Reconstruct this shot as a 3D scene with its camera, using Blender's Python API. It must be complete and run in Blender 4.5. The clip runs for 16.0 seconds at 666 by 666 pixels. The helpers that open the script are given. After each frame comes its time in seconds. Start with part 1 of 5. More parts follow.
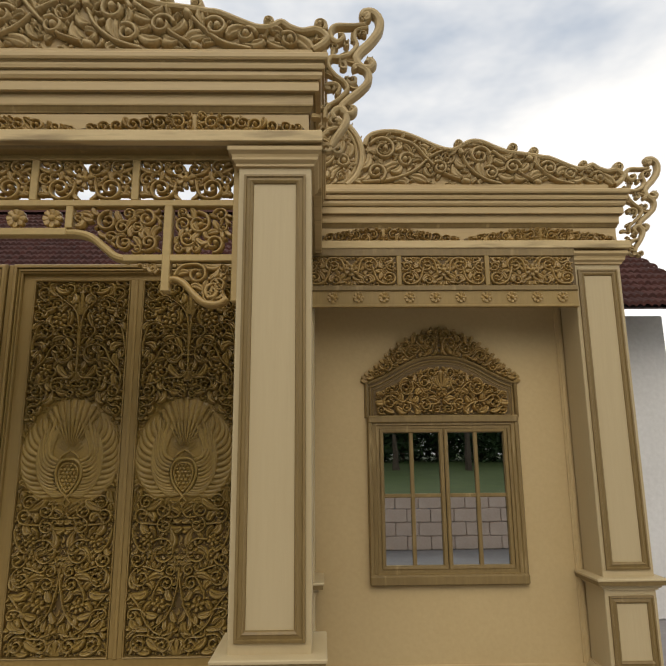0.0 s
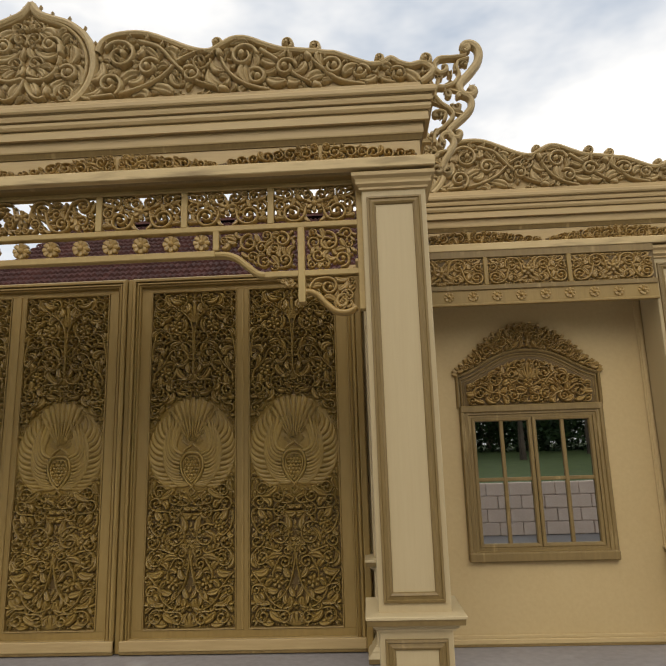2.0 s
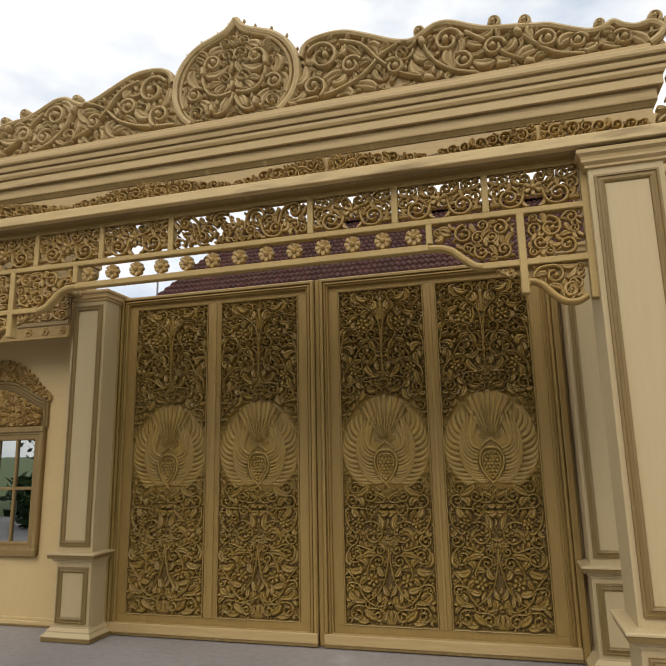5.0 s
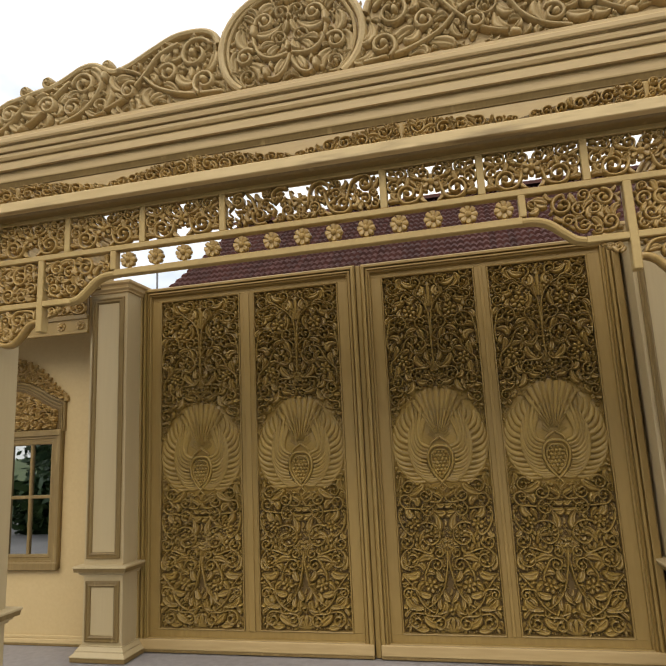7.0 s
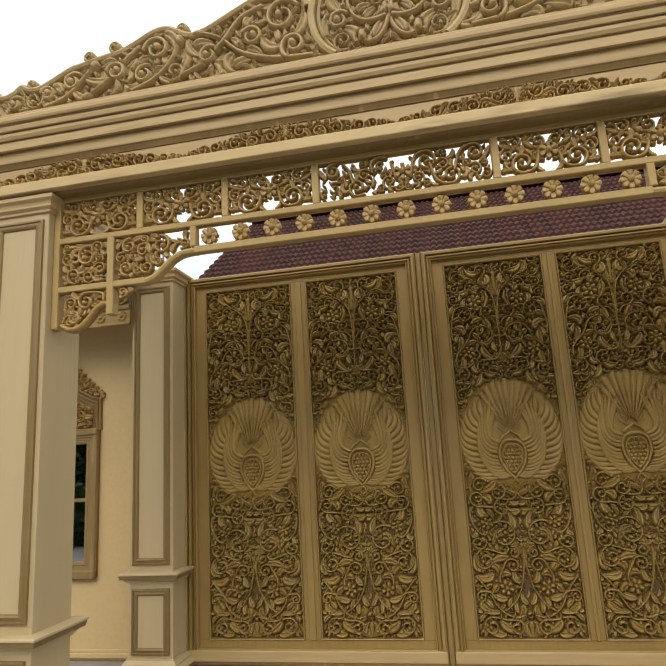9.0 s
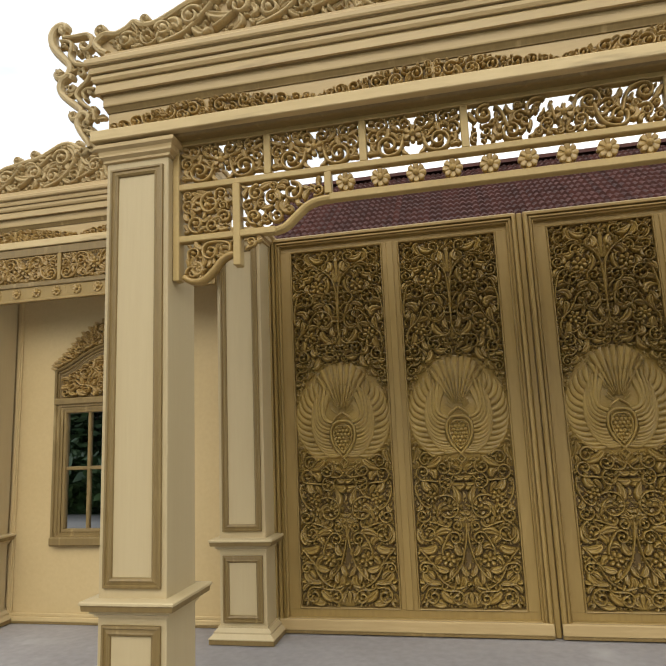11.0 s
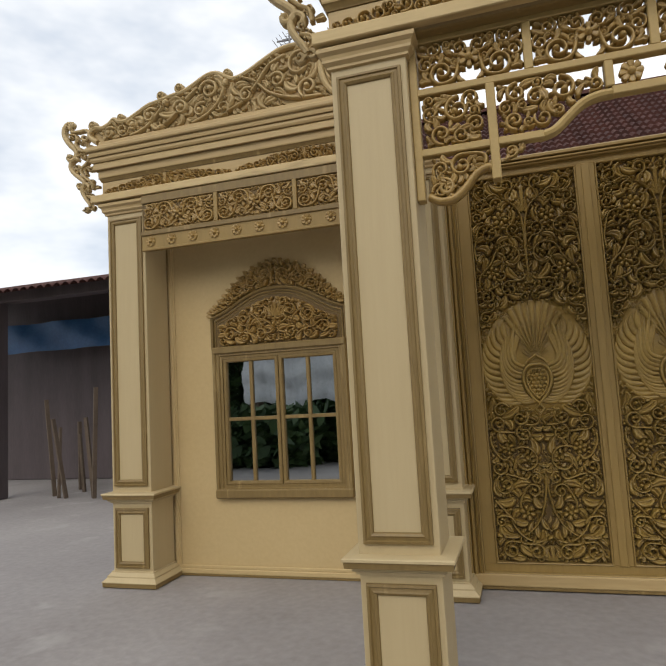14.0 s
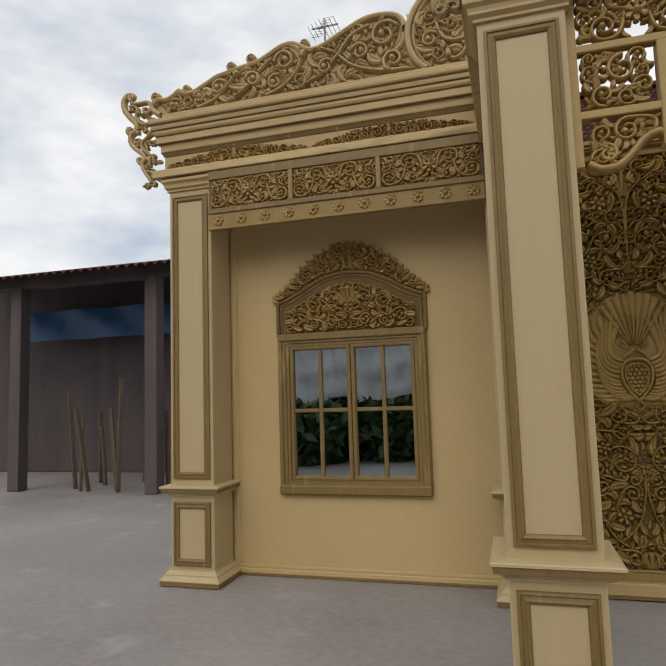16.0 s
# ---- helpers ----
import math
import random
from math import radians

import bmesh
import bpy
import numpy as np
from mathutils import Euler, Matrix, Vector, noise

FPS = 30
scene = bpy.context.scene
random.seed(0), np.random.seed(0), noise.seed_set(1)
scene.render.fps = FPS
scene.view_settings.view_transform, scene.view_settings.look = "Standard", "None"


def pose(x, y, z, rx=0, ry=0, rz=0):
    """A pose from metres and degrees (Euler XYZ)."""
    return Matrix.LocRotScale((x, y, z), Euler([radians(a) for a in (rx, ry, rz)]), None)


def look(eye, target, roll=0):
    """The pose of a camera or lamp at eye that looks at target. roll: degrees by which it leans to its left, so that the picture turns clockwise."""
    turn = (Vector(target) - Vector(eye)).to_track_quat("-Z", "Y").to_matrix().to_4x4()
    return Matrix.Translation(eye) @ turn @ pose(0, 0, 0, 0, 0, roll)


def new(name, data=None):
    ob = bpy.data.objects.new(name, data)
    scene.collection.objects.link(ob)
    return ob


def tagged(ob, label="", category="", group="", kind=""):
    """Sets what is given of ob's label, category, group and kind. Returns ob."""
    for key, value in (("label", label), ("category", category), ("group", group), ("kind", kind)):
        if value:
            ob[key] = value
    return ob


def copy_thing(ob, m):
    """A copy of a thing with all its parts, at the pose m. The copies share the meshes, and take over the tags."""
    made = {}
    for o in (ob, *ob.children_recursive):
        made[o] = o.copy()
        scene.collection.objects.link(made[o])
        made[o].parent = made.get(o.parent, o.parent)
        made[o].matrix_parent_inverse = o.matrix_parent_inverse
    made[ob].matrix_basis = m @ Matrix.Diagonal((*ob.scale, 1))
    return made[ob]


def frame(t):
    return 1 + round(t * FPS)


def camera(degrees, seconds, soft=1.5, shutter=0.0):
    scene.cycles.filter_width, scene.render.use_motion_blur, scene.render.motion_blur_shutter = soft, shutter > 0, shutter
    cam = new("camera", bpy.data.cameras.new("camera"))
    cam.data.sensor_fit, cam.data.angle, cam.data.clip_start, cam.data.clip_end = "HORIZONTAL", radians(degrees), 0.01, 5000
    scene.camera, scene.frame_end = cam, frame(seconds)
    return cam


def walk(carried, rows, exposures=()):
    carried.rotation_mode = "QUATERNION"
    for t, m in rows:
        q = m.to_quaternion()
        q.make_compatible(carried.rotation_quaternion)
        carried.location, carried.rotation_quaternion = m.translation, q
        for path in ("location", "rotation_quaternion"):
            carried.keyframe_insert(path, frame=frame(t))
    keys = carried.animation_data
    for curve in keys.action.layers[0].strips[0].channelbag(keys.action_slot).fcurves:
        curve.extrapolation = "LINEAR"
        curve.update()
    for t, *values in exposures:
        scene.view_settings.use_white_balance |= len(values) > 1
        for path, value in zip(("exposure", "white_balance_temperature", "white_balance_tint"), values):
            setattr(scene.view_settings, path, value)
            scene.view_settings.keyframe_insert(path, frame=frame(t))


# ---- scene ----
cam = camera(57.1, 16.0)
PATH = [
    (0, (-0.046, 0.057, 1.407), (-0.006, 2.012, 1.828), -0.5),
    (0.5, (-0.11, -0.134, 1.388), (-0.057, 1.823, 1.797), -0.5),
    (1, (-0.201, -0.271, 1.39), (-0.144, 1.687, 1.794), -1.0),
    (1.5, (-0.319, -0.318, 1.376), (-0.317, 1.642, 1.776), -1.5),
    (2, (-0.454, -0.343, 1.378), (-0.548, 1.613, 1.781), -1.7),
    (2.5, (-0.57, -0.366, 1.369), (-0.677, 1.59, 1.772), -1.8),
    (3, (-0.643, -0.386, 1.376), (-0.852, 1.56, 1.791), -1.3),
    (3.5, (-0.694, -0.399, 1.368), (-0.973, 1.538, 1.78), -0.9),
    (4, (-0.74, -0.392, 1.353), (-1.122, 1.529, 1.759), -1.0),
    (4.5, (-0.836, -0.36, 1.37), (-1.269, 1.551, 1.774), -1.2),
    (5, (-0.918, -0.327, 1.406), (-1.433, 1.564, 1.806), -1.2),
    (7.5, (-1.653, -0.067, 1.456), (-2.083, 1.85, 1.832), -3.4),
    (8, (-1.821, -0.036, 1.43), (-2.215, 1.889, 1.805), -3.5),
    (10.5, (-2.672, 0.04, 1.368), (-3.063, 1.948, 1.824), -2.6),
    (11, (-2.85, 0.057, 1.351), (-3.255, 1.987, 1.685), -2.4),
    (11.5, (-2.97, 0.058, 1.336), (-3.438, 1.989, 1.561), -2.1),
    (12, (-3.076, 0.09, 1.329), (-3.654, 1.994, 1.534), -2.0),
    (12.5, (-3.242, 0.162, 1.357), (-3.872, 2.049, 1.556), -2.2),
    (13, (-3.43, 0.179, 1.346), (-4.056, 2.068, 1.546), -2.4),
    (13.5, (-3.673, 0.165, 1.346), (-4.261, 2.066, 1.552), -3.2),
    (14, (-3.86, 0.189, 1.332), (-4.43, 2.096, 1.533), -3.2),
    (14.5, (-4.032, 0.24, 1.319), (-4.639, 2.134, 1.529), -1.8),
    (15, (-4.153, 0.29, 1.3), (-4.758, 2.186, 1.504), -1.0),
    (15.5, (-4.294, 0.302, 1.291), (-4.883, 2.203, 1.492), -1.1),
    (16, (-4.499, 0.278, 1.293), (-5.054, 2.189, 1.495), -1.8),
]
EXPOSURES = [(0, 0.08, 7150, 10), (1.5, 0.11, 7150, 10), (3.5, 0.32, 7100, 10), (5, 0.38, 7150, 10), (7.5, 0.58, 7200, 10), (10.5, 0.60, 7100, 9), (11, 0.70, 6900, 7), (11.5, 1.02, 6650, 4), (12.5, 0.90, 6700, 5), (13.5, 0.48, 6800, 8), (14.5, 0.12, 6950, 10), (16, 0.02, 7000, 10)]
walk(cam, [(t, look(eye, target, roll)) for t, eye, target, roll in PATH], EXPOSURES)

# ---- world and light ----
world = bpy.data.worlds.new("overcast_sky")
scene.world = world
world.use_nodes = True
wn, wl = world.node_tree.nodes, world.node_tree.links
wn.clear()
w_out = wn.new("ShaderNodeOutputWorld")
w_bg = wn.new("ShaderNodeBackground")
w_sky = wn.new("ShaderNodeTexSky")
w_sky.sky_type = "NISHITA"
w_sky.sun_disc = False
w_sky.sun_elevation, w_sky.sun_rotation = radians(40), radians(176)
w_map = wn.new("ShaderNodeMapping")
w_map.inputs["Scale"].default_value = (1.0, 1.0, 2.2)
w_tc = wn.new("ShaderNodeTexCoord")
w_noise = wn.new("ShaderNodeTexNoise")
w_noise.inputs["Scale"].default_value = 1.25
w_noise.inputs["Detail"].default_value = 6
w_noise.inputs["Roughness"].default_value = 0.55
w_ramp = wn.new("ShaderNodeValToRGB")
w_ramp.color_ramp.elements[0].position, w_ramp.color_ramp.elements[0].color = 0.38, (4.6, 5.6, 7.2, 1)
w_ramp.color_ramp.elements[1].position, w_ramp.color_ramp.elements[1].color = 0.58, (13.0, 13.0, 13.0, 1)
w_mix = wn.new("ShaderNodeMix")
w_mix.data_type = "RGBA"
w_mix.inputs["Factor"].default_value = 0.86
w_bg.inputs["Strength"].default_value = 0.1
wl.new(w_tc.outputs["Generated"], w_map.inputs["Vector"])
wl.new(w_map.outputs["Vector"], w_noise.inputs["Vector"])
wl.new(w_noise.outputs["Fac"], w_ramp.inputs["Fac"])
wl.new(w_sky.outputs["Color"], w_mix.inputs["A"])
wl.new(w_ramp.outputs["Color"], w_mix.inputs["B"])
wl.new(w_mix.outputs["Result"], w_bg.inputs["Color"])
wl.new(w_bg.outputs["Background"], w_out.inputs["Surface"])

sun = new("sun", bpy.data.lights.new("sun", "SUN"))
sun.data.energy, sun.data.angle, sun.data.color = 0.95, radians(38), (1.0, 0.96, 0.89)
sun.matrix_world = look((-3.2, -7.0, 7.5), (-2.4, 2.0, 0.0))


# ---- materials ----
def material(name, low, high, rough=0.6, big=1.2, fine=45.0, bump=0.15, stretch=(1, 1, 1), metallic=0.0, spread=0.0, contrast=(0.3, 0.72), spots=None, fine_mix=0.4):
    """Two colours mixed by a broad and a fine noise, with fine relief; spread varies loose pieces."""
    m = bpy.data.materials.new(name)
    m.use_nodes = True
    n, l = m.node_tree.nodes, m.node_tree.links
    b = n["Principled BSDF"]
    tc, mp = n.new("ShaderNodeTexCoord"), n.new("ShaderNodeMapping")
    mp.inputs["Scale"].default_value = stretch
    l.new(tc.outputs["Object"], mp.inputs["Vector"])
    n1, n2 = n.new("ShaderNodeTexNoise"), n.new("ShaderNodeTexNoise")
    for node, s, d in ((n1, big, 6), (n2, fine, 4)):
        node.inputs["Scale"].default_value, node.inputs["Detail"].default_value = s, d
        l.new(mp.outputs["Vector"], node.inputs["Vector"])
    mixf = n.new("ShaderNodeMix")
    mixf.inputs["Factor"].default_value = fine_mix
    l.new(n1.outputs["Fac"], mixf.inputs["A"])
    l.new(n2.outputs["Fac"], mixf.inputs["B"])
    value = mixf.outputs["Result"]
    if spread:
        geo, sub = n.new("ShaderNodeNewGeometry"), n.new("ShaderNodeMath")
        sub.operation, sub.inputs[1].default_value = "MULTIPLY_ADD", spread
        l.new(geo.outputs["Random Per Island"], sub.inputs[0])
        sub.inputs[2].default_value = -spread / 2
        add = n.new("ShaderNodeMath")
        l.new(value, add.inputs[0])
        l.new(sub.outputs[0], add.inputs[1])
        value = add.outputs[0]
    ramp = n.new("ShaderNodeValToRGB")
    ramp.color_ramp.elements[0].position, ramp.color_ramp.elements[0].color = contrast[0], (*low, 1)
    ramp.color_ramp.elements[1].position, ramp.color_ramp.elements[1].color = contrast[1], (*high, 1)
    l.new(value, ramp.inputs["Fac"])
    colour = ramp.outputs["Color"]
    if spots:
        s_colour, s_scale, s_from, s_to = spots
        n3 = n.new("ShaderNodeTexNoise")
        n3.inputs["Scale"].default_value, n3.inputs["Detail"].default_value = s_scale, 8
        l.new(mp.outputs["Vector"], n3.inputs["Vector"])
        r3 = n.new("ShaderNodeMapRange")
        r3.inputs["From Min"].default_value, r3.inputs["From Max"].default_value = s_from, s_to
        l.new(n3.outputs["Fac"], r3.inputs["Value"])
        mc = n.new("ShaderNodeMix")
        mc.data_type = "RGBA"
        l.new(r3.outputs["Result"], mc.inputs["Factor"])
        l.new(colour, mc.inputs["A"])
        mc.inputs["B"].default_value = (*s_colour, 1)
        colour = mc.outputs["Result"]
    l.new(colour, b.inputs["Base Color"])
    rr = n.new("ShaderNodeMapRange")
    rr.inputs["To Min"].default_value, rr.inputs["To Max"].default_value = max(0.02, rough - 0.1), min(1, rough + 0.12)
    l.new(n2.outputs["Fac"], rr.inputs["Value"])
    l.new(rr.outputs["Result"], b.inputs["Roughness"])
    b.inputs["Metallic"].default_value = metallic
    if bump:
        bp = n.new("ShaderNodeBump")
        bp.inputs["Strength"].default_value, bp.inputs["Distance"].default_value = bump, 0.01
        l.new(n2.outputs["Fac"], bp.inputs["Height"])
        l.new(bp.outputs["Normal"], b.inputs["Normal"])
    return m


CREAM = material("cream_paint", (0.416, 0.318, 0.169), (0.520, 0.417, 0.241), 0.55, 1.3, 60, 0.10, (1, 1, 0.06), contrast=(0.32, 0.68), fine_mix=0.15)
FASCIA = material("tan_painted_moulding", (0.359, 0.247, 0.106), (0.499, 0.363, 0.177), 0.55, 1.6, 40, 0.15, (0.10, 1, 1), contrast=(0.3, 0.7), spots=((0.25, 0.165, 0.069), 11.0, 0.64, 0.76))
BEAM = material("worn_cream_beam", (0.437, 0.312, 0.134), (0.593, 0.450, 0.240), 0.6, 3.0, 30, 0.25, (0.16, 1, 1), spots=((0.27, 0.19, 0.085), 9.0, 0.60, 0.70))
GLAZE = material("brown_glazed_moulding", (0.158, 0.102, 0.032), (0.252, 0.168, 0.059), 0.5, 2.0, 50, 0.15, (1, 1, 0.15), spots=((0.33, 0.235, 0.099), 16.0, 0.62, 0.74))
FRAME = material("tan_brown_door_frame", (0.235, 0.150, 0.043), (0.335, 0.222, 0.070), 0.5, 2.0, 45, 0.18, (1, 1, 0.12))
RAIL = material("tan_fretwork_rail", (0.328, 0.220, 0.076), (0.437, 0.305, 0.115), 0.55, 2.0, 40, 0.15)
CARVE = material("gold_brown_carving", (0.262, 0.160, 0.047), (0.450, 0.296, 0.101), 0.36, 5.0, 70, 0.2, spread=0.15)
# the carving paint again, darkened for the shade the doors stand in
DOOR_CARVE_SHADED = material("shaded_brown_door_carving", (0.205, 0.129, 0.030), (0.385, 0.255, 0.069), 0.34, 3.0, 70, 0.2, spread=0.15)
CARVE_PALE = material("pale_tan_carving", (0.333, 0.233, 0.100), (0.499, 0.371, 0.187), 0.55, 5.0, 70, 0.2, spread=0.15)
# brown glaze of the hollows, darkened further to deepen shade between leaves
RECESS = material("brown_glaze_shade_recess", (0.095, 0.057, 0.015), (0.150, 0.092, 0.026), 0.6, 6.0, 60, 0.2)
WALL = material("beige_wall_paint", (0.465, 0.338, 0.158), (0.540, 0.402, 0.202), 0.6, 0.8, 35, 0.08)
CONCRETE = material("worn_concrete", (0.20, 0.182, 0.178), (0.32, 0.298, 0.29), 0.75, 0.7, 18, 0.35, contrast=(0.32, 0.68), spots=((0.37, 0.35, 0.34), 2.0, 0.60, 0.78))
MIRROR = material("reflective_window_glass", (0.42, 0.45, 0.46), (0.50, 0.53, 0.54), 0.05, 1.0, 3.0, 0.015, metallic=1.0)
MIRROR.node_tree.links.remove(MIRROR.node_tree.nodes["Principled BSDF"].inputs["Roughness"].links[0])
MIRROR.node_tree.nodes["Principled BSDF"].inputs["Roughness"].default_value = 0.015
ROOF = material("dark_red_roof_tile", (0.034, 0.009, 0.006), (0.070, 0.020, 0.014), 0.95, 3.0, 50, 0.3, spread=0.35)
PLASTER = material("white_plaster", (0.55, 0.54, 0.52), (0.72, 0.71, 0.69), 0.8, 0.7, 25, 0.2)
POST = material("dark_brown_post", (0.055, 0.040, 0.042), (0.11, 0.085, 0.088), 0.7, 3.0, 40, 0.3, (1, 1, 0.15))
TARP = material("blue_tarpaulin", (0.015, 0.07, 0.19), (0.04, 0.14, 0.32), 0.4, 2.0, 20, 0.2)
SHEET = material("grey_plastic_sheet", (0.50, 0.51, 0.53), (0.70, 0.71, 0.73), 0.3, 2.0, 12, 0.3)
METAL = material("grey_antenna_metal", (0.10, 0.10, 0.11), (0.2, 0.2, 0.21), 0.4, 5.0, 60, 0.1, metallic=0.7)
BLOCK = material("pale_pink_block", (0.66, 0.50, 0.40), (0.82, 0.66, 0.55), 0.85, 3.0, 30, 0.3)
GRASS = material("green_grass", (0.055, 0.085, 0.018), (0.11, 0.15, 0.035), 0.8, 1.5, 40, 0.5)
LEAF = material("dark_green_leaf", (0.018, 0.045, 0.014), (0.055, 0.10, 0.028), 0.55, 2.0, 30, 0.2, spread=0.4)
BARK = material("brown_bark", (0.07, 0.05, 0.035), (0.14, 0.10, 0.07), 0.9, 6.0, 50, 0.5)
INSIDE = material("dark_room", (0.015, 0.014, 0.012), (0.03, 0.028, 0.025), 0.9, 2.0, 10, 0.0)


# ---- mesh helpers: u to the right, v up, h towards the viewer ----
class Build:
    def __init__(self):
        self.v, self.f = [], []

    def add(self, verts, faces):
        k = len(self.v)
        self.v.extend(verts)
        self.f.extend([tuple(i + k for i in f) for f in faces])

    def box(self, x0, x1, y0, y1, z0, z1, c=0.004):
        """A box with chamfered edges."""
        c = min(c, (x1 - x0) * 0.3, (y1 - y0) * 0.3, (z1 - z0) * 0.3)
        bm = bmesh.new()
        bmesh.ops.create_cube(bm, size=1, matrix=Matrix.LocRotScale(((x0 + x1) / 2, (y0 + y1) / 2, (z0 + z1) / 2), None, (x1 - x0, y1 - y0, z1 - z0)))
        if c > 0:
            bmesh.ops.bevel(bm, geom=bm.edges[:], offset=c, segments=1, affect="EDGES")
        bm.verts.index_update()
        self.add([tuple(v.co) for v in bm.verts], [tuple(v.index for v in f.verts) for f in bm.faces])
        bm.free()

    def grid(self, rows, close=False, caps=False):
        """Quads between rows of as many points each."""
        n = len(rows[0])
        faces = []
        for i in range(len(rows) - 1):
            for j in range(n if close else n - 1):
                a, b = i * n + j, i * n + (j + 1) % n
                faces.append((a, b, b + n, a + n))
        if caps:
            faces.append(tuple(range(n))[::-1])
            faces.append(tuple((len(rows) - 1) * n + j for j in range(n)))
        self.add([p for r in rows for p in r], faces)

    def prism(self, outline, y0, y1):
        """A flat outline of (x, z) with depth from y0 (front) to y1."""
        n = len(outline)
        verts = [(x, y0, z) for x, z in outline] + [(x, y1, z) for x, z in outline]
        faces = [tuple(range(n)), tuple(range(2 * n - 1, n - 1, -1))]
        faces += [(i, i + n, (i + 1) % n + n, (i + 1) % n) for i in range(n)]
        self.add(verts, faces)

    def stroke(self, pts, width, height, y=0.0, back=0.0, hollow=False, lift=0.0):
        """A carved ridge along pts of (x, z); width and height are functions of 0..1 or numbers."""
        n = len(pts)
        rows = []
        for i, (px, pz) in enumerate(pts):
            s = i / (n - 1)
            ax, az = pts[max(0, i - 1)]
            bx, bz = pts[min(n - 1, i + 1)]
            d = math.hypot(bx - ax, bz - az) or 1e-9
            nx, nz = -(bz - az) / d, (bx - ax) / d
            w = width(s) if callable(width) else width
            h = height(s) if callable(height) else height
            if hollow:
                sec = ((1, 0.1), (0.82, 1.0), (0.1, 0.5), (-0.82, 0.85), (-1, 0.1))
            else:
                sec = ((1, 0.0), (0.66, 0.75), (0, 1.0), (-0.66, 0.75), (-1, 0.0))
            row = [(px + nx * w * a, y - lift - h * b, pz + nz * w * a) for a, b in sec]
            if back:
                row += [(px - nx * w, y + back, pz - nz * w), (px + nx * w, y + back, pz + nz * w)]
            else:
                row = [(row[0][0], y + 0.004, row[0][2])] + row + [(row[-1][0], y + 0.004, row[-1][2])]
            rows.append(row)
        self.grid(rows, close=back > 0, caps=back > 0)

    def dome(self, x, z, r, h, y=0.0, k=10, flat=0.6):
        rows = []
        for rr, hh in ((1.0, 0.0), (0.85, 0.6), (0.45, 0.95)):
            rows.append([(x + r * rr * math.cos(2 * math.pi * j / k), y - h * hh, z + r * rr * math.sin(2 * math.pi * j / k)) for j in range(k)])
        self.grid(rows, close=True)
        base = len(self.v) - k
        self.v.append((x, y - h, z))
        self.f.extend([(base + j, base + (j + 1) % k, base + k) for j in range(k)])

    def leaf(self, x, z, ang, length, wide, curl, h, y=0.0, back=0.0):
        """A comma-shaped leaf: narrow at its root, full and rounded at its curled end."""
        pts, a, px, pz = [], ang, x, z
        for i in range(8):
            pts.append((px, pz))
            px, pz = px + math.cos(a) * length / 7, pz + math.sin(a) * length / 7
            a += curl * (0.5 + i / 7) / 7
        self.stroke(pts, lambda s: wide * (0.36 + 0.70 * s) * math.sqrt(max(0.015, 1 - s ** 6)), lambda s: h * (0.6 + 0.5 * s) * (1.0 if s < 0.99 else 0.45), y, back, True)

    def scroll(self, x, z, r, ang, turn, h, y=0.0, back=0.0, rng=random, leaves=3, fat=1.0, turns=1.18):
        """A curling tendril with leaves and a bud at its eye."""
        n = 18
        pts = []
        for i in range(n):
            s = i / (n - 1)
            rad = r * (0.90 - 0.66 * s ** 0.9)
            a = ang + turn * 2 * math.pi * turns * s
            pts.append((x + rad * math.cos(a), z + rad * math.sin(a)))
        self.stroke(pts, lambda s: fat * r * (0.06 + 0.09 * math.sin(math.pi * min(1, s * 1.05)) + 0.04 * s), lambda s: h * (0.75 + 0.35 * s), y, back, rng.random() < 0.6)
        self.dome(x, z, r * 0.2, h * 1.2, y + (back * 0.3 if back else 0.0), 7)
        for k in range(leaves):
            s = 0.03 + 0.15 * k + rng.uniform(-0.03, 0.03)
            a = ang + turn * 2 * math.pi * turns * s
            rad = r * (0.88 - 0.66 * s ** 0.9)
            self.leaf(x + rad * math.cos(a), z + rad * math.sin(a), a + turn * rng.uniform(0.3, 1.0), r * rng.uniform(0.5, 0.8), r * 0.145 * fat, turn * rng.uniform(1.0, 2.4), h * rng.uniform(0.7, 1.1), y, back * 0.9)
        for k in (0.55, 0.95):
            a = ang + turn * 2 * math.pi * k
            self.leaf(x + r * 0.5 * math.cos(a), z + r * 0.5 * math.sin(a), a + turn * 1.3, r * 0.55, r * 0.13, turn * 1.3, h * 0.85, y, back * 0.9)


def clear(poly, p):
    """Distance of points p to the outline, positive inside."""
    poly = np.asarray(poly, float)
    a, b = poly, np.roll(poly, -1, axis=0)
    d = b - a
    w = p[:, None, :] - a[None]
    s = np.clip((w * d).sum(2) / np.maximum((d * d).sum(1), 1e-12), 0, 1)
    dist = np.linalg.norm(w - s[..., None] * d[None], axis=2).min(1)
    cond = (a[None, :, 1] > p[:, None, 1]) != (b[None, :, 1] > p[:, None, 1])
    xs = a[None, :, 0] + (p[:, None, 1] - a[None, :, 1]) / np.where(np.abs(d[None, :, 1]) < 1e-12, 1e-12, d[None, :, 1]) * d[None, :, 0]
    inside = ((cond & (p[:, None, 0] < xs)).sum(1) % 2) == 1
    return np.where(inside, dist, -dist)


